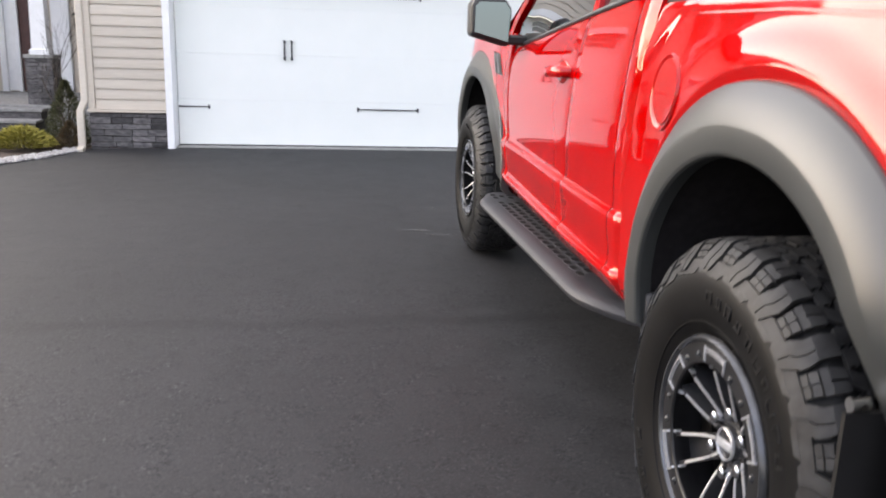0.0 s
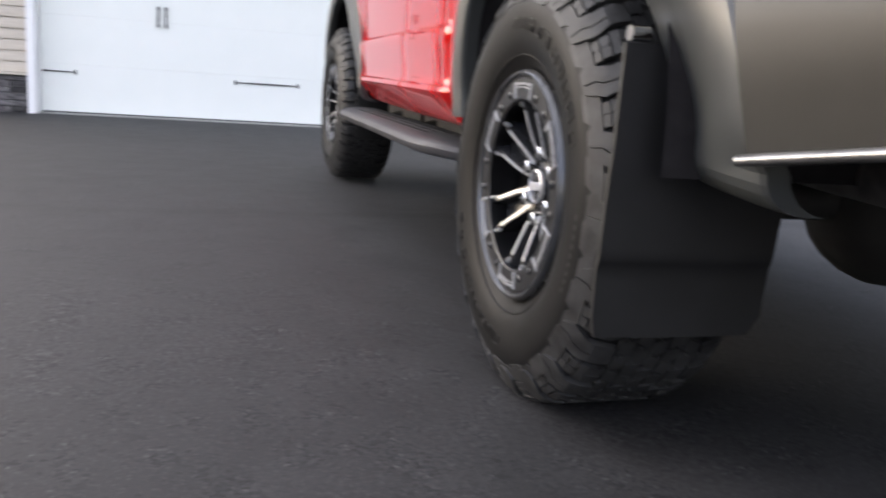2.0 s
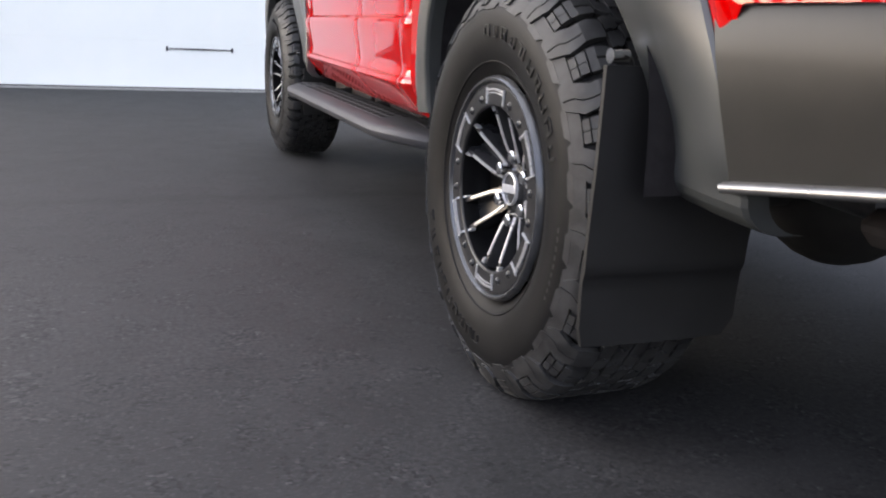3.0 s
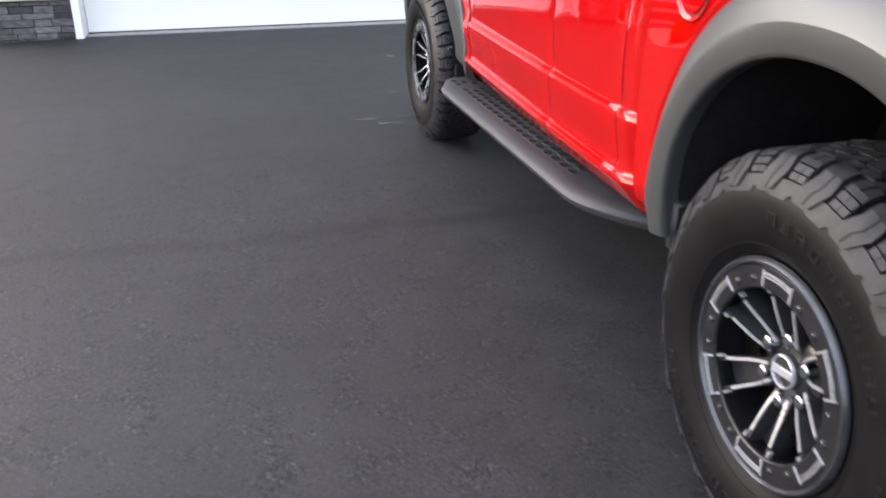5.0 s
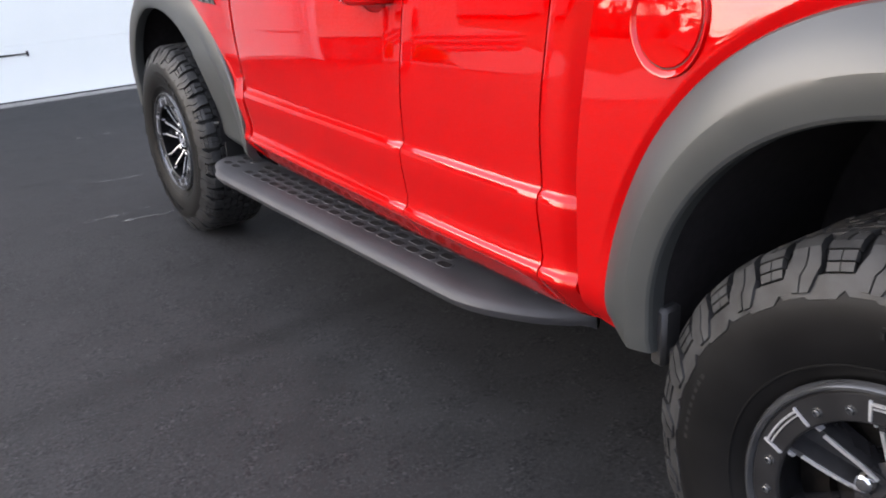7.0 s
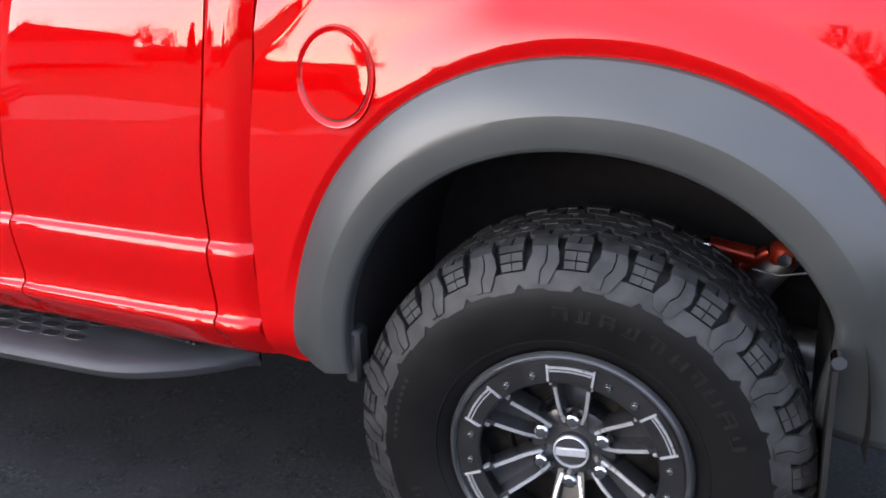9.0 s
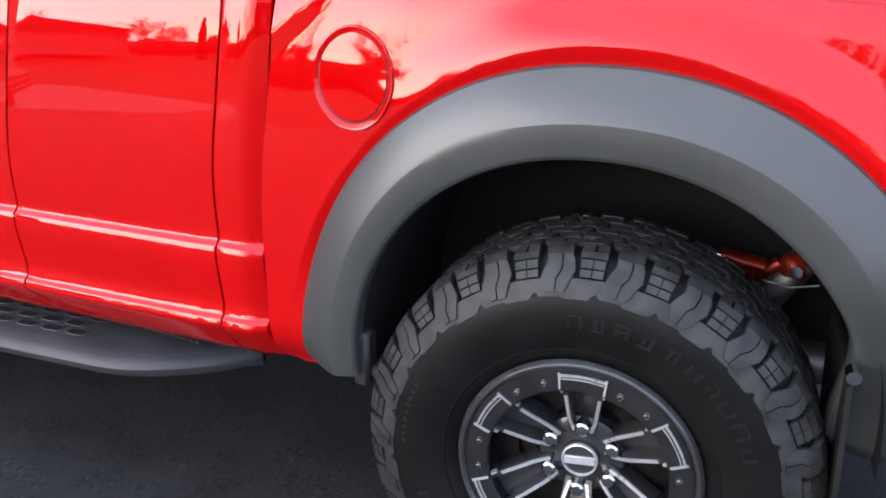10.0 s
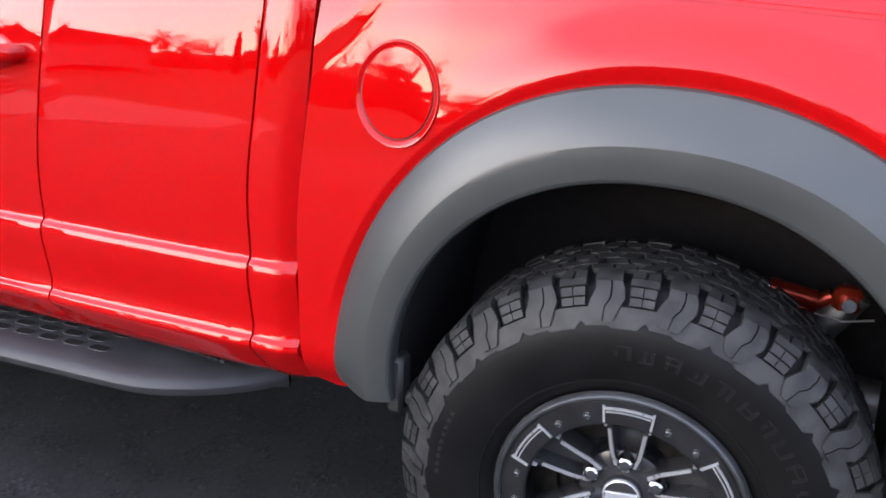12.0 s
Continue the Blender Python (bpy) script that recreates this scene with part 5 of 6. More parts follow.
    for v in shell.verts[:] + bm.verts[:]:
        low = HUB_Z + v.co.z
        if low < 0.03:
            v.co.z = max(v.co.z, -HUB_Z + 0.0008)
            if low < 0.015 and v.co.x < 0.02:
                v.co.x -= 0.004
    return finish("tyre", fixed(shell), RUBBER, 30.0), finish("tread", fixed(bm), TREAD, 30.0), finish("sidewall_moulding", fixed(marks), FLAP, 30.0)


def arc_bar(bm, r, a0, a1, h, x0, x1, n=5):
    d = math.radians
    rows = []
    for i in range(n + 1):
        a = d(a0 + (a1 - a0) * i / n)
        rows.append([polar(x0, r - h, a), polar(x0 - x1, r - h * 0.8, a), polar(x0 - x1, r + h * 0.8, a), polar(x0, r + h, a)])
    vs = grid(bm, rows)
    bm.faces.new(vs[0])
    bm.faces.new(vs[-1][::-1])


def sidewall_marks(bm):
    """Low raised strokes where the maker's word is moulded, on two stretches of the sidewall."""
    rnd = random.Random(5)
    for start in (0.0, 180.0):
        a = start - 70.0
        for i in range(10):
            w, x = rnd.uniform(5.6, 7.2), -0.0297
            lean = rnd.uniform(0.3, 0.7)
            for q, r0, h in ((a, 0.315, 0.0115), (a + w * lean, 0.315, 0.0115 if i % 3 else 0.007)):
                arc_bar(bm, r0, q - 0.22, q + 0.22, h, x + 0.0015, 0.0040, 1)
                arc_bar(bm, r0, q + 0.55, q + 0.85, h, x + 0.0015, 0.0034, 1)
            arc_bar(bm, 0.3265 if i % 2 else 0.3045, a, a + w * 0.72, 0.0012, x + 0.002, 0.0040)
            if i % 3 == 1:
                arc_bar(bm, 0.3155, a, a + w * 0.6, 0.0012, x + 0.002, 0.0036)
            a += w * 1.22
        a = start + 66.0
        for i in range(9):
            arc_bar(bm, 0.336, a, a + 1.5, 0.0035, -0.0285, 0.0014, 2)
            a += 2.8
    return bm


def rim_mesh():
    bm = bmesh.new()
    prof = [(0.245, 0.222), (0.235, 0.228), (0.225, 0.212), (0.12, 0.196), (0.045, 0.194), (0.020, 0.186), (0.004, 0.1755), (-0.005, 0.1705), (-0.0085, 0.1715), (-0.0105, 0.1745), (-0.0112, 0.200), (-0.0105, 0.2150), (-0.0085, 0.2175), (-0.006, 0.2185)]
    revolve(bm, prof, 96)
    return finish("wheel", fixed(bm), RIM, 30.0)


def lip_mesh():
    bm = bmesh.new()
    revolve(bm, [(-0.006, 0.2165), (-0.012, 0.2185), (-0.0165, 0.2225), (-0.0170, 0.2262), (-0.0135, 0.2300), (-0.004, 0.2335)], 96)
    return finish("rim_lip", fixed(bm), LIPMETAL, 40.0)


def spoke_frame(r, side):
    """Half width and height of a twin spoke at radius r."""
    t = (r - 0.055) / (0.205 - 0.055)
    half = 0.0255 + (0.0425 - 0.0255) * max(t, 0) ** 0.9
    x = 0.046 - 0.055 * max(min(t, 1.0), 0) ** 0.85
    return half, x


def spoke_mesh():
    """A dark channelled spoke that points up."""
    bm = bmesh.new()
    rows = []
    for i in range(12):
        r = 0.050 + (0.178 - 0.050) * i / 11
        h, x = spoke_frame(r, 1)
        dip = 0.036
        rows.append([(x + 0.055, -h * 0.9, r), (x + 0.001, -h, r), (x + 0.001, -h + 0.011, r), (x + dip, -h + 0.015, r), (x + dip, h - 0.015, r), (x + 0.001, h - 0.011, r), (x + 0.001, h, r), (x + 0.055, h * 0.9, r)])
    grid(bm, rows, False, True)
    return finish("spoke", fixed(bm), RIMDARK, 30.0)


def edge_mesh(s):
    """The bright machined edge along one side of a spoke, hooked at the rim."""
    bm = bmesh.new()
    rows = []
    for i in range(14):
        r = 0.058 + (0.150 - 0.058) * i / 13
        h, x = spoke_frame(r, 1)
        c = s * (h - 0.0055)
        bend = -s * 0.004 * max(0, 1 - (r - 0.058) / 0.03)
        w = 0.0040
        rows.append([(x + 0.004, c - w + bend, r), (x - 0.0022, c - w + 0.0012 + bend, r), (x - 0.0022, c + w - 0.0012 + bend, r), (x + 0.004, c + w + bend, r)])
    vs = grid(bm, rows)
    bm.faces.new(vs[0])
    bm.faces.new(vs[-1][::-1])
    return finish("machined_edge", fixed(bm), EDGEMETAL, 30.0)


def bracket_mesh():
    """The bright U-shaped bracket, bevelled in two steps, where a twin spoke meets the ring."""
    bm = bmesh.new()
    arc_bar(bm, 0.2040, -12.4, 12.4, 0.0021, -0.0100, 0.0050, 10)
    arc_bar(bm, 0.1972, -11.2, 11.2, 0.0012, -0.0100, 0.0040, 10)
    for s in (-1, 1):
        rows = []
        for i in range(7):
            r = 0.1575 + (0.2050 - 0.1575) * i / 6
            h, x = spoke_frame(r, 1)
            x = min(x, -0.0095) if r > 0.172 else x
            c = s * (h + 0.0008)
            rows.append([(x + 0.006, c - 0.0030, r), (x - 0.0050, c - 0.0018, r), (x - 0.0050, c + 0.0018, r), (x + 0.006, c + 0.0030, r)])
        vs = grid(bm, rows)
        bm.faces.new(vs[0])
        bm.faces.new(vs[-1][::-1])
    return finish("spoke_bracket", fixed(bm), EDGEMETAL, 30.0)


def lug_mesh():
    bm = bmesh.new()
    prof = [(0.066, 0.0125), (0.040, 0.0125), (0.032, 0.0116), (0.029, 0.0085), (0.0285, 0.0005)]
    revolve(bm, [(x, r * 1.22) for x, r in prof], 12)
    return finish("lug_nut", fixed(bm), CHROME, 25.0)


def bolt_mesh():
    bm = bmesh.new()
    revolve(bm, [(0.004, 0.0088), (-0.0022, 0.0086), (-0.0026, 0.0072), (0.0006, 0.0066), (-0.0050, 0.0058), (-0.0062, 0.0040), (-0.0030, 0.0034), (-0.0030, 0.0003)], 14)
    return finish("ring_bolt", fixed(bm), LIPMETAL, 25.0)


def hub_mesh():
    bm = bmesh.new()
    revolve(bm, [(0.11, 0.085), (0.058, 0.082), (0.052, 0.070), (0.050, 0.045), (0.048, 0.038), (0.040, 0.0365), (0.036, 0.034), (0.0345, 0.030), (0.0345, 0.0004)], 48)
    return finish("hub", fixed(bm), RIMDARK, 30.0)


def cap_ring_mesh():
    bm = bmesh.new()
    revolve(bm, [(0.040, 0.0352), (0.0315, 0.0345), (0.0305, 0.0325), (0.0325, 0.0312), (0.038, 0.0308)], 48)
    return finish("cap_ring", fixed(bm), MACHINED, 30.0)


def badge_mesh():
    bm = bmesh.new()
    box(bm, (0.0305, -0.0295, -0.0085), (0.0350, 0.0295, 0.0085), 0.001)
    return finish("hub_badge", bm, MACHINED)


def disc_mesh():
    bm = bmesh.new()
    revolve(bm, [(0.10, 0.095), (0.085, 0.100), (0.085, 0.175), (0.112, 0.176), (0.112, 0.09)], 64)
    return finish("brake_disc", fixed(bm), DISC, 30.0)


def caliper_mesh():
    bm = bmesh.new()
    arc_bar(bm, 0.155, 60, 112, 0.032, 0.13, 0.062, 8)
    return finish("brake_caliper", fixed(bm), DISC, 30.0)


(TYRE, TREADM, MARKS), WHEEL, LIP_M, SPOKE, BRACKET = tyre_mesh(), rim_mesh(), lip_mesh(), spoke_mesh(), bracket_mesh()
EDGE_L, EDGE_R, LUG, BOLT, HUB, BADGE, BDISC, CALIPER = edge_mesh(-1), edge_mesh(1), lug_mesh(), bolt_mesh(), hub_mesh(), badge_mesh(), disc_mesh(), caliper_mesh()
CAPRING = cap_ring_mesh()


def put_wheel(x, y, turn, spin, label):
    wheel = part("wheel", WHEEL, RIM, truck, label, at=TINV @ pose(x, y, HUB_Z, 0, 0, turn))

    def sub(name, me, label="", a=0.0, m=None):
        ob = new(name, me)
        ob.matrix_basis = pose(0, 0, 0, -a, 0, 0) @ (m if m is not None else Matrix())
        ob.parent = wheel
        return tagged(ob, label)

    sub("tyre", TYRE, "black all-terrain tyre with deep shoulder lugs")
    tagged(sub("tread", TREADM, "worn grey tread with slotted shoulder lugs"), "worn grey tread with slotted shoulder lugs", kind="stuff")
    tagged(sub("sidewall_moulding", MARKS, "raised strokes moulded on the sidewall"), "raised strokes moulded on the sidewall", kind="stuff")
    sub("rim_lip", LIP_M, "satin rim lip")
    sub("hub", HUB, "dark wheel hub", spin)
    sub("cap_ring", CAPRING, "bright ring round the hub cap", spin)
    sub("hub_badge", BADGE, "silver bar on the hub cap", 6.0 + spin)
    sub("brake_disc", BDISC)
    sub("brake_caliper", CALIPER)
    for k in range(6):
        a = 60.0 * k + spin
        sub("spoke", SPOKE, "black twin spoke", a)
        sub("machined_edge", EDGE_L, "bright machined spoke edge", a)
        sub("machined_edge", EDGE_R, "bright machined spoke edge", a)
        sub("spoke_bracket", BRACKET, "bright bracket at the rim", a)
        sub("lug_nut", LUG, "chrome lug nut", a, Matrix.Translation((0, 0, 0.0675)))
        for s in (-8.5, 8.5):
            sub("ring_bolt", BOLT, "satin ring bolt", a + 30 + s, Matrix.Translation((-0.0105, 0, 0.1900)))
    return wheel


put_wheel(0.0, 0.0, 0.0, 0.0, "rear wheel with twin machined spokes and an off-road tyre")
put_wheel(0.105, WB, 0.0, 14.0, "front wheel with twin machined spokes and an off-road tyre")
put_wheel(2 * MIDX, 0.0, 180.0, 7.0, "rear wheel on the far side")
put_wheel(2 * MIDX, WB, 180.0, 31.0, "front wheel on the far side")


# ---------- house front with porch, beyond the garage corner ----------
def ledge_stones(parent, x0, x1, z0, z1, y, seed, course=(0.045, 0.08), width=(0.15, 0.42), inv=None, axis="x"):
    """Courses of split stones standing proud of a wall; each stone is a part."""
    rnd = random.Random(seed)
    z = z0
    while z < z1 - 0.012:
        h = min(rnd.uniform(*course), z1 - z)
        x = x0 - rnd.uniform(0, 0.1)
        while x < x1:
            w = rnd.uniform(*width)
            a, b = max(x, x0), min(x + w, x1)
            if b - a > 0.02:
                d = rnd.uniform(0.012, 0.035)
                bm = bmesh.new()
                if axis == "x":
                    box(bm, (a + 0.002, y - d, z + 0.002), (b - 0.002, y + 0.02, z + h - 0.002), 0.005)
                else:
                    box(bm, (y - 0.02, a + 0.002, z + 0.002), (y + d, b - 0.002, z + h - 0.002), 0.005)
                for v in bm.verts:
                    v.co += Vector((rnd.uniform(-1, 1), rnd.uniform(-1, 1), rnd.uniform(-1, 1))) * 0.0022
                if inv is not None:
                    bmesh.ops.transform(bm, matrix=inv, verts=bm.verts[:])
                part("stone", bm, STONE, parent, sharp=20.0)
            x += w
        z += h


def lap_siding(parent, x0, x1, z0, z1, y, lap=0.1145, inv=None):
    """Horizontal boards, each tilted out at its foot."""
    z = z0
    while z < z1:
        h = min(lap, z1 - z)
        bm = bmesh.new()
        prism(bm, [(x0, y + 0.018, z), (x0, y - 0.012, z + 0.001), (x0, y - 0.013, z + 0.006), (x0, y + 0.004, z + h), (x0, y + 0.018, z + h)], (x1 - x0, 0, 0))
        fixed(bm)
        if inv is not None:
            bmesh.ops.transform(bm, matrix=inv, verts=bm.verts[:])
        part("siding_board", bm, SIDING, parent, sharp=25.0)
        z += lap


STONE_TOP = 0.325
for a, b, seed in ((CORNER_L + 0.0, DOOR_L - 0.086, 3), (DOOR_R + 0.086, CORNER_R, 4)):
    ledge_stones(garage_wall, a, b, -0.13, STONE_TOP - 0.012, WALL_Y + 0.0, seed)
    bm = bmesh.new()
    box(bm, (a - 0.012, WALL_Y - 0.048, STONE_TOP - 0.010), (b, WALL_Y + 0.018, STONE_TOP + 0.018), 0.004)
    part("water_table", bm, SIDING, garage_wall, "beige ledge over the stone base")
    lap_siding(garage_wall, a + 0.075 if a < 0 else a, b if a < 0 else b - 0.075, STONE_TOP + 0.02, 3.35, WALL_Y + 0.0)
    bm = bmesh.new()
    cx = a if a < 0 else b - 0.073
    box(bm, (cx, WALL_Y - 0.028, STONE_TOP + 0.019), (cx + 0.073, WALL_Y + 0.018, 3.38), 0.004)
    part("corner_post", bm, SIDING, garage_wall, "beige corner board")
lap_siding(garage_wall, DOOR_L - 0.084, DOOR_R + 0.084, HEAD + 0.152, 3.35, WALL_Y)

# downspout at the garage corner
bm = bmesh.new()
xs = CORNER_L - 0.03
pts = [(xs, WALL_Y - 0.03, 3.3), (xs, WALL_Y - 0.03, 0.45), (xs - 0.045, WALL_Y - 0.08, 0.33), (xs - 0.048, WALL_Y - 0.085, -0.03), (xs - 0.05, WALL_Y - 0.11, -0.085), (xs - 0.052, WALL_Y - 0.22, -0.11)]
rows = []
for i, p in enumerate(pts):
    rows.append([(p[0] + dx * 0.038, p[1] + (dy * 0.03 if i < 4 else 0), p[2] + (dy * 0.03 if i >= 4 else 0)) for dx, dy in ((-1, -0.7), (-0.7, -1), (0.7, -1), (1, -0.7), (1, 0.7), (0.7, 1), (-0.7, 1), (-1, 0.7))])
vs = grid(bm, rows, False, True)
bm.faces.new(vs[-1])
thing("downspout", fixed(bm), SIDING, "pale beige metal downspout at the garage corner", "downspout", sharp=25.0)

PORCH_Y, ENTRY_Y, PORCH_Z, LOW_Z = 14.0, 17.2, -0.10, -0.60
house_wall = empty("wall_entry", pose(-6.82, ENTRY_Y, LOW_Z), "beige sided house front behind the porch", "house wall", kind="structure")
hinv = house_wall.matrix_basis.inverted()
bm = bmesh.new()
box(bm, (-10.2, ENTRY_Y + 0.02, LOW_Z - 0.3), (CORNER_L + 0.1, ENTRY_Y + 0.25, 6.0))
part("wall_core", shifted(bm, hinv), SIDING, house_wall)
lap_siding(house_wall, -10.2, -7.19, PORCH_Z, 2.6, ENTRY_Y, 0.1145, hinv)
lap_siding(house_wall, -5.76, CORNER_L + 0.06, PORCH_Z, 2.6, ENTRY_Y, 0.1145, hinv)
lap_siding(house_wall, -10.2, CORNER_L + 0.06, 2.6, 5.6, ENTRY_Y, 0.3, hinv)
bm = bmesh.new()
prism(bm, [(-10.6, ENTRY_Y - 0.5, 5.9), (-10.6, ENTRY_Y + 8.5, 5.9), (-10.6, ENTRY_Y + 4.0, 8.0)], (8.4, 0, 0))
thing("house_roof", fixed(bm), ROOF, "grey shingled roof of the house", "roof", kind="structure")
# porch deck and steps
bm = bmesh.new()
box(bm, (-10.1, PORCH_Y, LOW_Z - 0.2), (CORNER_L + 0.05, ENTRY_Y + 0.02, PORCH_Z), 0.01)
thing("porch_floor", bm, CONCRETE, "pale stone-edged porch floor", "porch", kind="structure")
steps = empty("porch_steps", pose(-6.62, PORCH_Y - 0.6, LOW_Z), "grey stone steps with pale treads up to the porch", "steps", kind="structure")
sinv = steps.matrix_basis.inverted()
for k in range(4):
    z1 = PORCH_Z - 0.18 * k - 0.02 * (k == 0)
    y0 = PORCH_Y - 0.34 * (k + 1)
    bm = bmesh.new()
    box(bm, (-9.92, y0, LOW_Z - 0.1), (-5.42, y0 + 0.335, z1 - 0.17 + 0.1))
    part("riser", shifted(bm, sinv), STONE, steps, "dark stone riser")
    bm = bmesh.new()
    box(bm, (-9.95, y0 - 0.03, z1 - 0.068), (-5.39, y0 + 0.334, z1 - 0.02), 0.008)
    part("tread", shifted(bm, sinv), CONCRETE, steps, "pale stone tread")


def porch_post(x, y, seed):
    p = empty("porch_column", pose(x, y, PORCH_Z), "white tapered porch column on a grey stone pier", "porch column", "columns of the porch")
    pin = p.matrix_basis.inverted()
    bm = bmesh.new()
    box(bm, (x - 0.21, y - 0.21, PORCH_Z), (x + 0.21, y + 0.21, PORCH_Z + 0.80))
    core = part("pier", shifted(bm, pin), MORTAR, p, "grey stone pier")
    ledge_stones(core, x - 0.225, x + 0.225, PORCH_Z, PORCH_Z + 0.78, y - 0.21, seed, (0.06, 0.11), (0.14, 0.34), pin)
    ledge_stones(core, y - 0.21, y + 0.21, PORCH_Z, PORCH_Z + 0.78, x + 0.21, seed + 50, (0.06, 0.11), (0.14, 0.34), pin, "y")
    bm = bmesh.new()
    box(bm, (x - 0.25, y - 0.25, PORCH_Z + 0.79), (x + 0.25, y + 0.25, PORCH_Z + 0.85), 0.01)
    part("pier_cap", shifted(bm, pin), CONCRETE, p, "pale stone cap")
    bm = bmesh.new()
    w0, w1, z0, z1 = 0.13, 0.07, PORCH_Z + 0.87, 4.7
    rows = [[(x + s * w, y + t * w, z) for s, t in ((-1, -1), (1, -1), (1, 1), (-1, 1))] for w, z in ((0.16, PORCH_Z + 0.85), (0.16, z0 + 0.06), (w0, z0 + 0.08), (w1, z1))]
    vs = grid(bm, rows, False, True)
    bm.faces.new(vs[0][::-1])
    bm.faces.new(vs[-1])
    part("shaft", shifted(fixed(bm), pin), WHITETRIM, p, "white tapered shaft")


porch_post(-6.95, 14.35, 21)
porch_post(-7.42, 16.5, 22)
porch_post(-5.53, 14.35, 23)
# unseen roof, its height chosen so the sky brightens the entry wall
bm = bmesh.new()
box(bm, (-10.2, PORCH_Y - 0.25, 4.7), (CORNER_L + 0.06, ENTRY_Y - 0.02, 5.1), 0.02)
thing("porch_roof", bm, WHITETRIM, "white beam and ceiling of the porch, unseen and raised to let light in", "porch roof", kind="structure")

entry = empty("door_entry", pose(-6.45, ENTRY_Y, PORCH_Z), "white-framed entry with a dark red door between white side panels", "front door", kind="structure")
einv = entry.matrix_basis.inverted()
ex0, ex1, etop = -7.17, -5.78, 1.80
bm = bmesh.new()
for a, b in (((ex0, PORCH_Z), (ex0 + 0.12, etop)), ((ex1 - 0.12, PORCH_Z), (ex1, etop)), ((ex0, etop + 0.002), (ex1, etop + 0.16)), ((-6.85, PORCH_Z), (-6.78, etop)), ((-6.28, PORCH_Z), (-6.21, etop))):
    box(bm, (a[0], ENTRY_Y - 0.08, a[1]), (b[0], ENTRY_Y + 0.05, b[1]), 0.006)
part("door_frame", shifted(bm, einv), WHITETRIM, entry, "white door frame")
bm = bmesh.new()
box(bm, (-6.775, ENTRY_Y - 0.01, PORCH_Z + 0.02), (-6.285, ENTRY_Y + 0.03, etop - 0.01), 0.004)
for cx in (-6.64, -6.42):
    for z0, z1 in ((0.05, 0.75), (0.95, 1.75)):
        box(bm, (cx - 0.085, ENTRY_Y - 0.018, z0), (cx + 0.085, ENTRY_Y - 0.009, z1), 0.006)
part("door_leaf", shifted(bm, einv), DOORWOOD, entry, "dark red panelled door")
for cx in (-6.95, -6.055):
    bm = bmesh.new()
    box(bm, (cx - 0.098, ENTRY_Y - 0.012, PORCH_Z + 0.02), (cx + 0.098 + (0.055 if cx > -6.45 else 0), ENTRY_Y + 0.03, etop - 0.01), 0.004)
    box(bm, (cx - 0.07, ENTRY_Y - 0.022, PORCH_Z + 0.12), (cx + 0.07, ENTRY_Y - 0.011, 0.55), 0.006)
    part("side_panel", shifted(bm, einv), WHITETRIM, entry, "white side panel")
    bm = bmesh.new()
    box(bm, (cx - 0.07, ENTRY_Y - 0.016, 0.65), (cx + 0.07, ENTRY_Y - 0.013, 1.80))
    part("pane", shifted(bm, einv), WHITETRIM, entry, "pale curtained glass")


# narrow window in the entry wall
porch_window = empty("window_porch", pose(-8.31, ENTRY_Y, 0.62), "narrow white-framed window with dark glass beside the porch columns", "window", kind="structure")
pin = porch_window.matrix_basis.inverted()
bm = bmesh.new()
for lo, hi in (((-8.46, 0.60), (-8.40, 1.78)), ((-8.22, 0.60), (-8.16, 1.78)), ((-8.398, 1.71), (-8.222, 1.78)), ((-8.398, 0.60), (-8.222, 0.67))):
    box(bm, (lo[0], ENTRY_Y - 0.05, lo[1]), (hi[0], ENTRY_Y + 0.01, hi[1]), 0.005)
part("window_frame", shifted(bm, pin), WHITETRIM, porch_window, "white window frame")
bm = bmesh.new()
box(bm, (-8.399, ENTRY_Y - 0.022, 0.671), (-8.221, ENTRY_Y - 0.016, 1.709))
part("pane", shifted(bm, pin), CLEARGLASS, porch_window, "dark window pane")


def lantern(x, z):
    ob = empty("wall_lantern", pose(x, ENTRY_Y, z), "dark metal wall lantern beside the front door", "wall lamp", "lanterns by the front door")
    pin = ob.matrix_basis.inverted()
    bm = bmesh.new()
    box(bm, (x - 0.05, ENTRY_Y - 0.035, z + 0.08), (x + 0.05, ENTRY_Y - 0.012, z + 0.24), 0.006)
    tube(bm, [(x, ENTRY_Y - 0.03, z + 0.20), (x, ENTRY_Y - 0.10, z + 0.33), (x, ENTRY_Y - 0.14, z + 0.29)], 0.01, 8)
    part("bracket", shifted(bm, pin), IRON, ob)
    bm = bmesh.new()
    rows = [[(x + s * w, ENTRY_Y - 0.14 + t * w, zz) for s, t in ((-1, -1), (1, -1), (1, 1), (-1, 1))] for w, zz in ((0.02, z + 0.30), (0.10, z + 0.22), (0.085, z + 0.21))]
    grid(bm, rows, False, True)
    for s, t in ((-1, -1), (1, -1), (1, 1), (-1, 1)):
        tube(bm, [(x + s * 0.08, ENTRY_Y - 0.14 + t * 0.08, z + 0.215), (x + s * 0.055, ENTRY_Y - 0.14 + t * 0.055, z - 0.01)], 0.007, 6)
    box(bm, (x - 0.06, ENTRY_Y - 0.20, z - 0.025), (x + 0.06, ENTRY_Y - 0.08, z - 0.008), 0.004)
    part("cage", shifted(fixed(bm), pin), IRON, ob)
    bm = bmesh.new()
    box(bm, (x - 0.05, ENTRY_Y - 0.19, z - 0.006), (x + 0.05, ENTRY_Y - 0.09, z + 0.20), 0.004)
    part("glass", shifted(bm, pin), CONCRETE, ob, "clouded lantern glass")


lantern(-7.27, 1.24)
lantern(-5.58, 1.26)

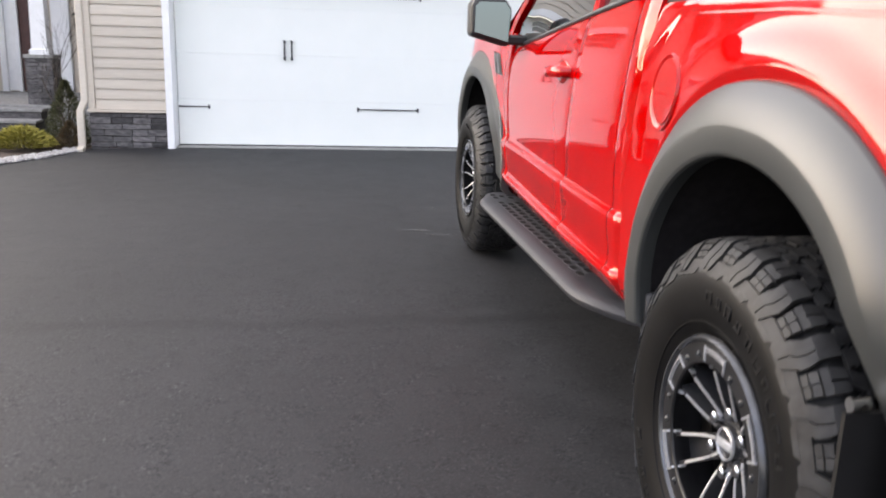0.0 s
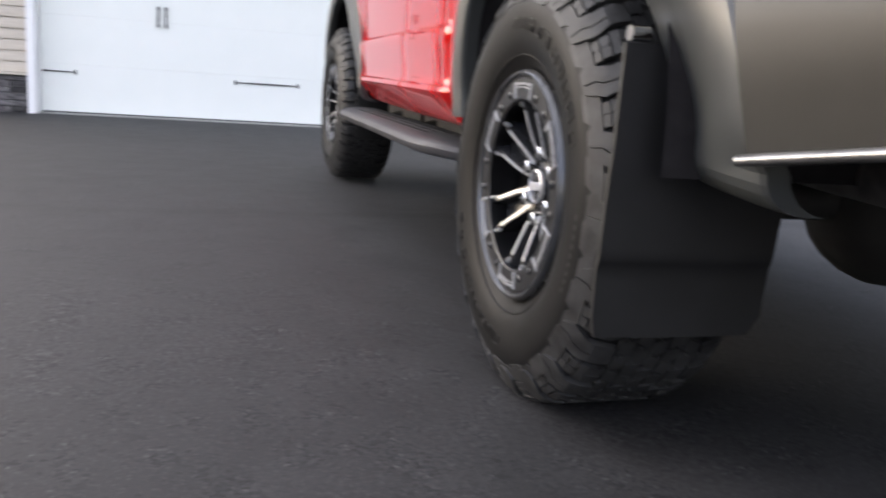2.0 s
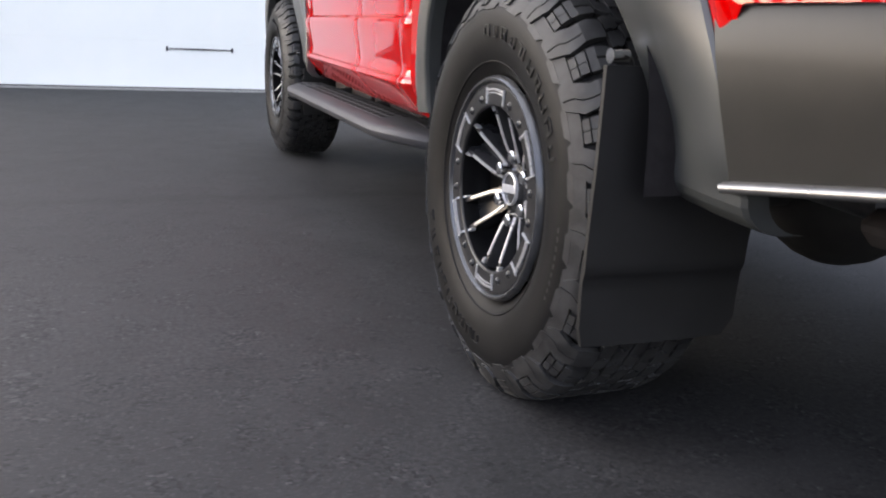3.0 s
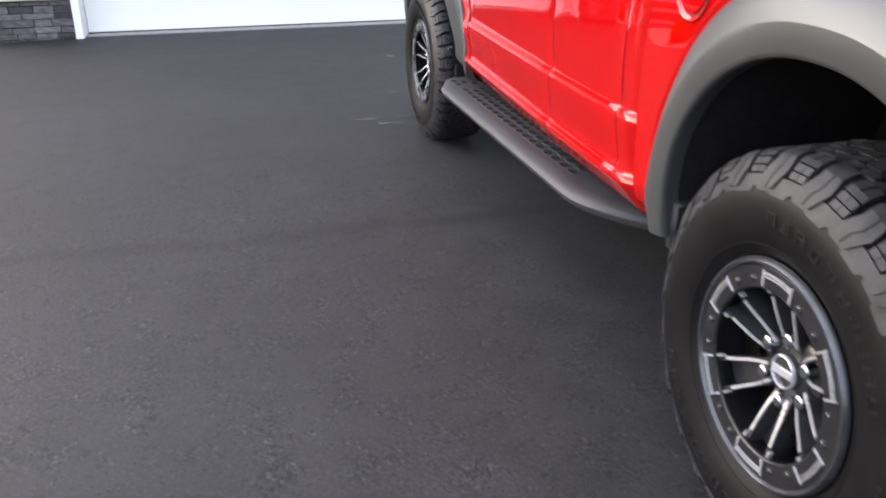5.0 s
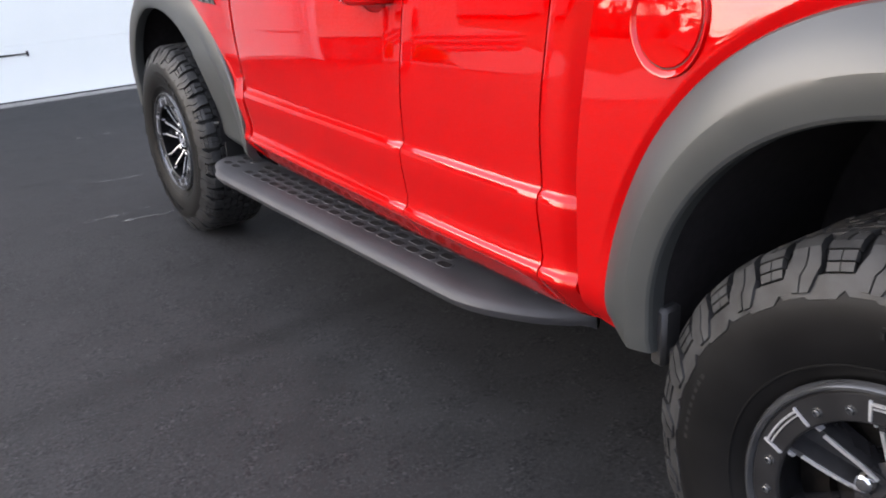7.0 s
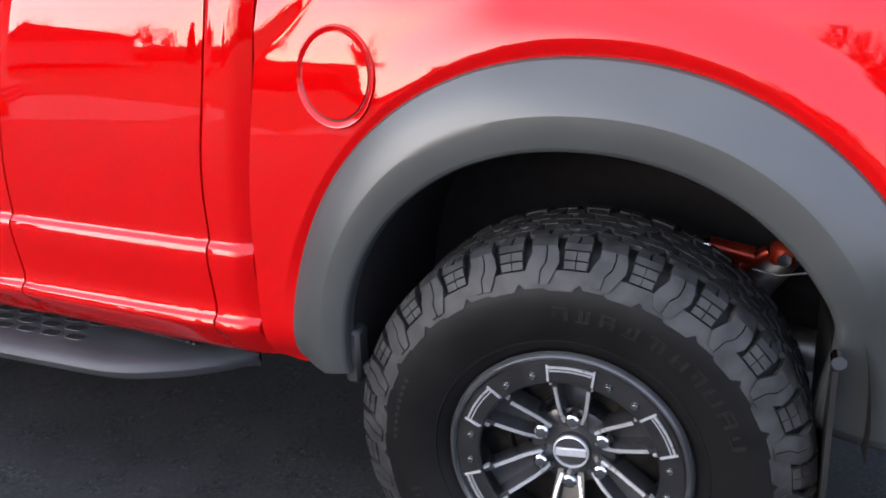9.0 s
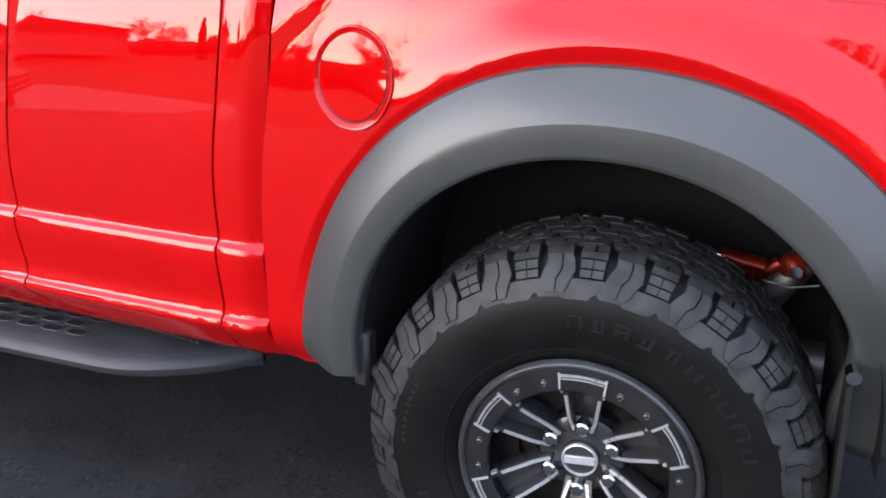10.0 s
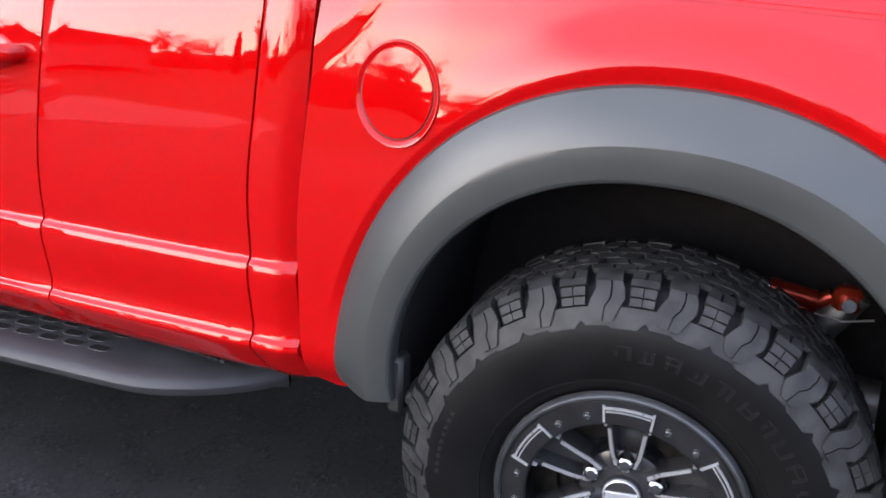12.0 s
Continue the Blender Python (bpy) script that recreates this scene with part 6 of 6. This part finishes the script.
# walkway, bed of mulch and pebbles along the slanting edge of the driveway
def edge_y(x):
    return 8.30 - 2.2 * max(-3.45 - x, 0.0)


bm = bmesh.new()
rows = []
for i in range(24):
    u = i / 23
    row = []
    for w in (1.0, 0.75, 0.5, 0.25, 0.0):
        x = (-3.95 - 1.75 * u ** 1.2) * (1 - w) + (-5.6 - 2.4 * u) * w
        y = edge_y(x) * (1 - u) + (PORCH_Y - 1.38) * u
        row.append((x, y, ground_z(x, y) + 0.006))
    rows.append(row)
grid(bm, rows)
thing("walkway", fixed(bm), CONCRETE, "pale concrete walk curving to the porch", "path", kind="structure")
bm = bmesh.new()
rows = []
for i in range(24):
    y = 6.9 + (11.4 - 6.9) * i / 23
    x0, x1 = -3.45 - max(8.3 - y, 0.0) / 2.2, CORNER_L - 0.01 if y > 8.3 else -3.45 - (8.3 - y) / 2.2
    x0 = min(x0, -3.93 - 0.33 * max(y - 7.2, 0.0))
    rows.append([(x0 + (x1 - x0) * k / 8, y, ground_z(x0 + (x1 - x0) * k / 8, y) + 0.012) for k in range(9)])
grid(bm, rows)
thing("planting_bed", fixed(bm), MULCH, "dark bark mulch bed by the garage corner", "planting bed", kind="structure")
rnd = random.Random(17)
bm = bmesh.new()
for i in range(650):
    x = rnd.uniform(-4.2, CORNER_L - 0.10)
    y = edge_y(x) - 0.10 + 0.60 * rnd.random() ** 1.2 + 0.05 * math.sin(x * 9)
    r = rnd.uniform(0.010, 0.030)
    m = Matrix.Translation((x, y, ground_z(x, y) + 0.008 + r * 0.3)) @ Euler((rnd.uniform(-0.4, 0.4), rnd.uniform(-0.4, 0.4), rnd.uniform(0, 6))).to_matrix().to_4x4() @ Matrix.Diagonal((r * rnd.uniform(0.8, 1.5), r, r * rnd.uniform(0.5, 0.8), 1))
    bmesh.ops.create_icosphere(bm, subdivisions=1, radius=1.0, matrix=m)
thing("pebble_edging", bm, PEBBLE, "pale river pebbles edging the driveway", "pebbles", kind="stuff", sharp=80.0)


def needle_shrub(name, x, y, width, height, mat, label, seed, count, cone=0.0, leaf=0.05, category="shrub"):
    """Many thin blades fanning from a low heart."""
    rnd = random.Random(seed)
    ob = empty(name, pose(x, y, ground_z(x, y)), label, category)
    bm = bmesh.new()
    for i in range(count):
        if cone > 0:
            h = rnd.random() ** 1.25 * height
            r = width / 2 * (1 - (h / height) ** 1.4) * rnd.uniform(0.55, 1.08)
            a = rnd.uniform(0, 2 * math.pi)
            p = Vector((r * math.cos(a), r * math.sin(a), h))
            d = Vector((math.cos(a), math.sin(a), rnd.uniform(0.5, 1.6))).normalized()
        else:
            a = rnd.uniform(0, 2 * math.pi)
            e = rnd.random() ** 0.6
            h = height * (1 - 0.72 * e * e) * rnd.uniform(0.6, 1.05)
            p = Vector((width / 2 * e * math.cos(a), width / 2 * e * math.sin(a), h * 0.75))
            d = Vector((e * math.cos(a) + rnd.uniform(-0.3, 0.3), e * math.sin(a) + rnd.uniform(-0.3, 0.3), rnd.uniform(0.25, 0.8))).normalized()
        s = d.cross(Vector((rnd.uniform(-1, 1), rnd.uniform(-1, 1), rnd.uniform(-1, 1)))).normalized() * leaf * 0.10
        l = leaf * rnd.uniform(0.7, 1.5)
        tip = p + d * l + Vector((0, 0, -0.25 * l))
        v = [bm.verts.new(q) for q in (p - s, p + s, p + d * l * 0.6 + s * 0.8, tip, p + d * l * 0.6 - s * 0.8)]
        bm.faces.new(v)
    part("foliage", bm, mat, ob)
    bm = bmesh.new()
    for k in range(5):
        a = 1.3 * k
        tube(bm, [(0, 0, -0.02), (0.10 * width * math.cos(a), 0.10 * width * math.sin(a), height * 0.4), (0.25 * width * math.cos(a), 0.25 * width * math.sin(a), height * 0.7)], [0.012, 0.008, 0.003], 6)
    part("stems", bm, BARK, ob)
    return ob


needle_shrub("golden_shrub", -4.06, 8.45, 0.64, 0.30, GOLDLEAF, "low golden-green mop shrub in the mulch bed", 31, 3200, 0.0, 0.07)
needle_shrub("evergreen_shrub", -3.70, 8.95, 0.55, 0.74, DARKLEAF, "narrow dark evergreen shrub by the garage corner", 33, 3200, 1.0, 0.045)
needle_shrub("evergreen_shrub", -3.59, 8.62, 0.36, 0.30, BROWNLEAF, "low brownish evergreen beside the downspout", 34, 1500, 1.0, 0.04)


# ---------- bare trees and houses beyond the driveway ----------
def bare_tree(name, x, y, height, seed, label, group, fine=5):
    rnd = random.Random(seed)
    z0 = ground_z(x, y)
    ob = empty(name, pose(x, y, z0 - 0.05), label, "tree", group)
    trunk, crown = bmesh.new(), bmesh.new()

    def limb(bm, p, d, length, r, depth):
        pts, rad = [p], [r]
        n = 4 if depth > 1 else 3
        q = p.copy()
        for i in range(n):
            d = (d + Vector((rnd.uniform(-1, 1), rnd.uniform(-1, 1), rnd.uniform(-0.3, 0.8))) * 0.16).normalized()
            q = q + d * length / n
            pts.append(q.copy())
            rad.append(r * (1 - 0.42 * (i + 1) / n))
        tube(bm, pts, rad, 7 if depth > 3 else 4 if depth > 1 else 3, False)
        if depth <= 0:
            return
        for k in range(rnd.choice((2, 3, 3, 4)) if depth < fine else 4):
            i = rnd.randint(max(1, n - 2), n)
            side = Vector((rnd.uniform(-1, 1), rnd.uniform(-1, 1), rnd.uniform(0.0, 0.7))).normalized()
            nd = (d * 0.9 + side * 0.62).normalized()
            limb(crown, pts[i], nd, length * rnd.uniform(0.58, 0.8), rad[i] * (0.84 if height > 3 else 0.74), depth - 1)

    limb(trunk, Vector((0, 0, 0)), Vector((0, 0, 1)), height * 0.34, height * (0.040 if height > 3 else 0.007), fine)
    part("trunk", trunk, BARK, ob)
    part("crown", crown, BARK, ob)
    return ob


bare_tree("sapling", -4.35, 11.0, 2.5, 61, "thin bare sapling beside the porch", "", 4)
rnd = random.Random(77)
TREES = [(-27, 28.2, 5.4), (-27, 25.3, 5.6), (-28, 24.4, 4.8), (-27.5, 22.3, 5.4), (-30, 20.8, 4.2), (-31, 15.2, 8.0), (-34, 11.8, 8.5), (-36, 17.8, 6.0), (-38, 3, 7.0), (-36, -4.5, 6.0), (-35, -8.6, 9.0), (-32, -11, 9.0), (-35, -14, 9.0), (-37, -17, 11.0), (-29, -24, 10.0), (-34, 46, 11.0), (-34, -7.2, 9.5), (-33, -9.7, 10.0), (-36, -12.6, 10.0), (-33, 17.0, 8.0), (-35, 13.6, 8.5)]
for i, (x, y, h) in enumerate(TREES):
    bare_tree("bare_tree", x, y, h, 100 + i, "leafless tree standing across the lawn", "bare trees across the lawn", 4)

for x, y, w, h, seed in ((-30, 20.2, 1.8, 4.4, 201), (-36, 9.0, 2.6, 4.2, 203), (-34, -6.6, 2.8, 5.0, 204)):
    needle_shrub("conifer", x, y, w, h, DARKLEAF, "dark dense conifer standing across the lawn", seed, 5000, 1.0, 0.42, "tree")

bm = bmesh.new()
for i in range(130):
    y = rnd.uniform(-60, 75)
    x = -42 + rnd.uniform(-4, 3)
    h = rnd.uniform(0.9, 2.4)
    m = Matrix.Translation((x, y, h * 0.4 - 0.3)) @ Matrix.Diagonal((rnd.uniform(0.9, 2.2), rnd.uniform(1.2, 3.0), h * 0.6, 1))
    made = bmesh.ops.create_icosphere(bm, subdivisions=2, radius=1.0, matrix=m)
    for v in made["verts"]:
        v.co += Vector((rnd.uniform(-1, 1), rnd.uniform(-1, 1), rnd.uniform(-1, 1))) * 0.35
thing("hedgerow", bm, DARKLEAF, "dark uneven hedgerow at the far side of the lawn", "hedge", kind="stuff", sharp=10.0)
# evergreens added out of view to block low sky light from the right
bm = bmesh.new()
for i in range(90):
    y = -30 + 60 * i / 90 + rnd.uniform(-0.5, 0.5)
    h = rnd.uniform(3.4, 5.0)
    m = Matrix.Translation((19 + rnd.uniform(-1, 1), y, h * 0.42 - 0.3)) @ Matrix.Diagonal((rnd.uniform(1.0, 1.8), rnd.uniform(1.0, 1.6), h * 0.58, 1))
    made = bmesh.ops.create_icosphere(bm, subdivisions=2, radius=1.0, matrix=m)
    for v in made["verts"]:
        v.co += Vector((rnd.uniform(-1, 1), rnd.uniform(-1, 1), rnd.uniform(-1, 1))) * 0.3
thing("sky_blocking_evergreens", bm, DARKLEAF, "added dark evergreen row, out of view, that blocks low sky on the right", "hedge", kind="stuff", sharp=10.0)


def far_house(x, y, w, d, h, roof, turn, label):
    ob = empty("neighbour_house", pose(x, y, 0, 0, 0, turn), label, "house", "houses across the lawn")
    bm = bmesh.new()
    box(bm, (-w / 2, -d / 2, -0.3), (w / 2, d / 2, h))
    part("wall", bm, SCREEN, ob, "pale sided walls")
    bm = bmesh.new()
    prism(bm, [(-w / 2 - 0.4, -d / 2 - 0.4, h - 0.05), (-w / 2 - 0.4, d / 2 + 0.4, h - 0.05), (-w / 2 - 0.4, 0, h + roof)], (w + 0.8, 0, 0))
    part("roof", fixed(bm), ROOF, ob, "dark shingled roof")
    for s in (-1, 1):
        for k in range(3):
            cx = -w / 2 + w * (k + 0.5) / 3
            bm = bmesh.new()
            box(bm, (cx - 0.5, s * d / 2 - 0.06, 0.9), (cx + 0.5, s * d / 2 + 0.06, 2.2), 0.01)
            win = part("window", bm, WHITETRIM, ob, "white window frame")
            bm = bmesh.new()
            box(bm, (cx - 0.42, s * d / 2 - 0.065, 0.98), (cx + 0.42, s * d / 2 + 0.065, 2.12))
            part("pane", bm, CLEARGLASS, win)
    bm = bmesh.new()
    box(bm, (w * 0.2, -0.4, h + roof * 0.4), (w * 0.2 + 0.7, 0.3, h + roof + 0.7), 0.02)
    part("chimney", bm, STONE, ob)


far_house(-26.5, 34.5, 12, 11, 2.5, 2.1, 128, "single-storey pale house with a dark gable roof")
far_house(-60, -14, 14, 9, 3.4, 2.8, 80, "pale house behind the hedgerow")

scuff(-0.06, 3.95, 0.42, 0.040, 4, 1)
scuff(0.02, 3.80, 0.30, 0.030, -4, 6)
scuff(0.12, 4.75, 0.32, 0.02, -6, 2)
scuff(0.40, 6.35, 0.6, 0.03, 5, 3)
scuff(0.80, 2.40, 0.10, 0.012, 20, 4)
scuff(1.58, 0.71, 0.06, 0.014, 10, 5)
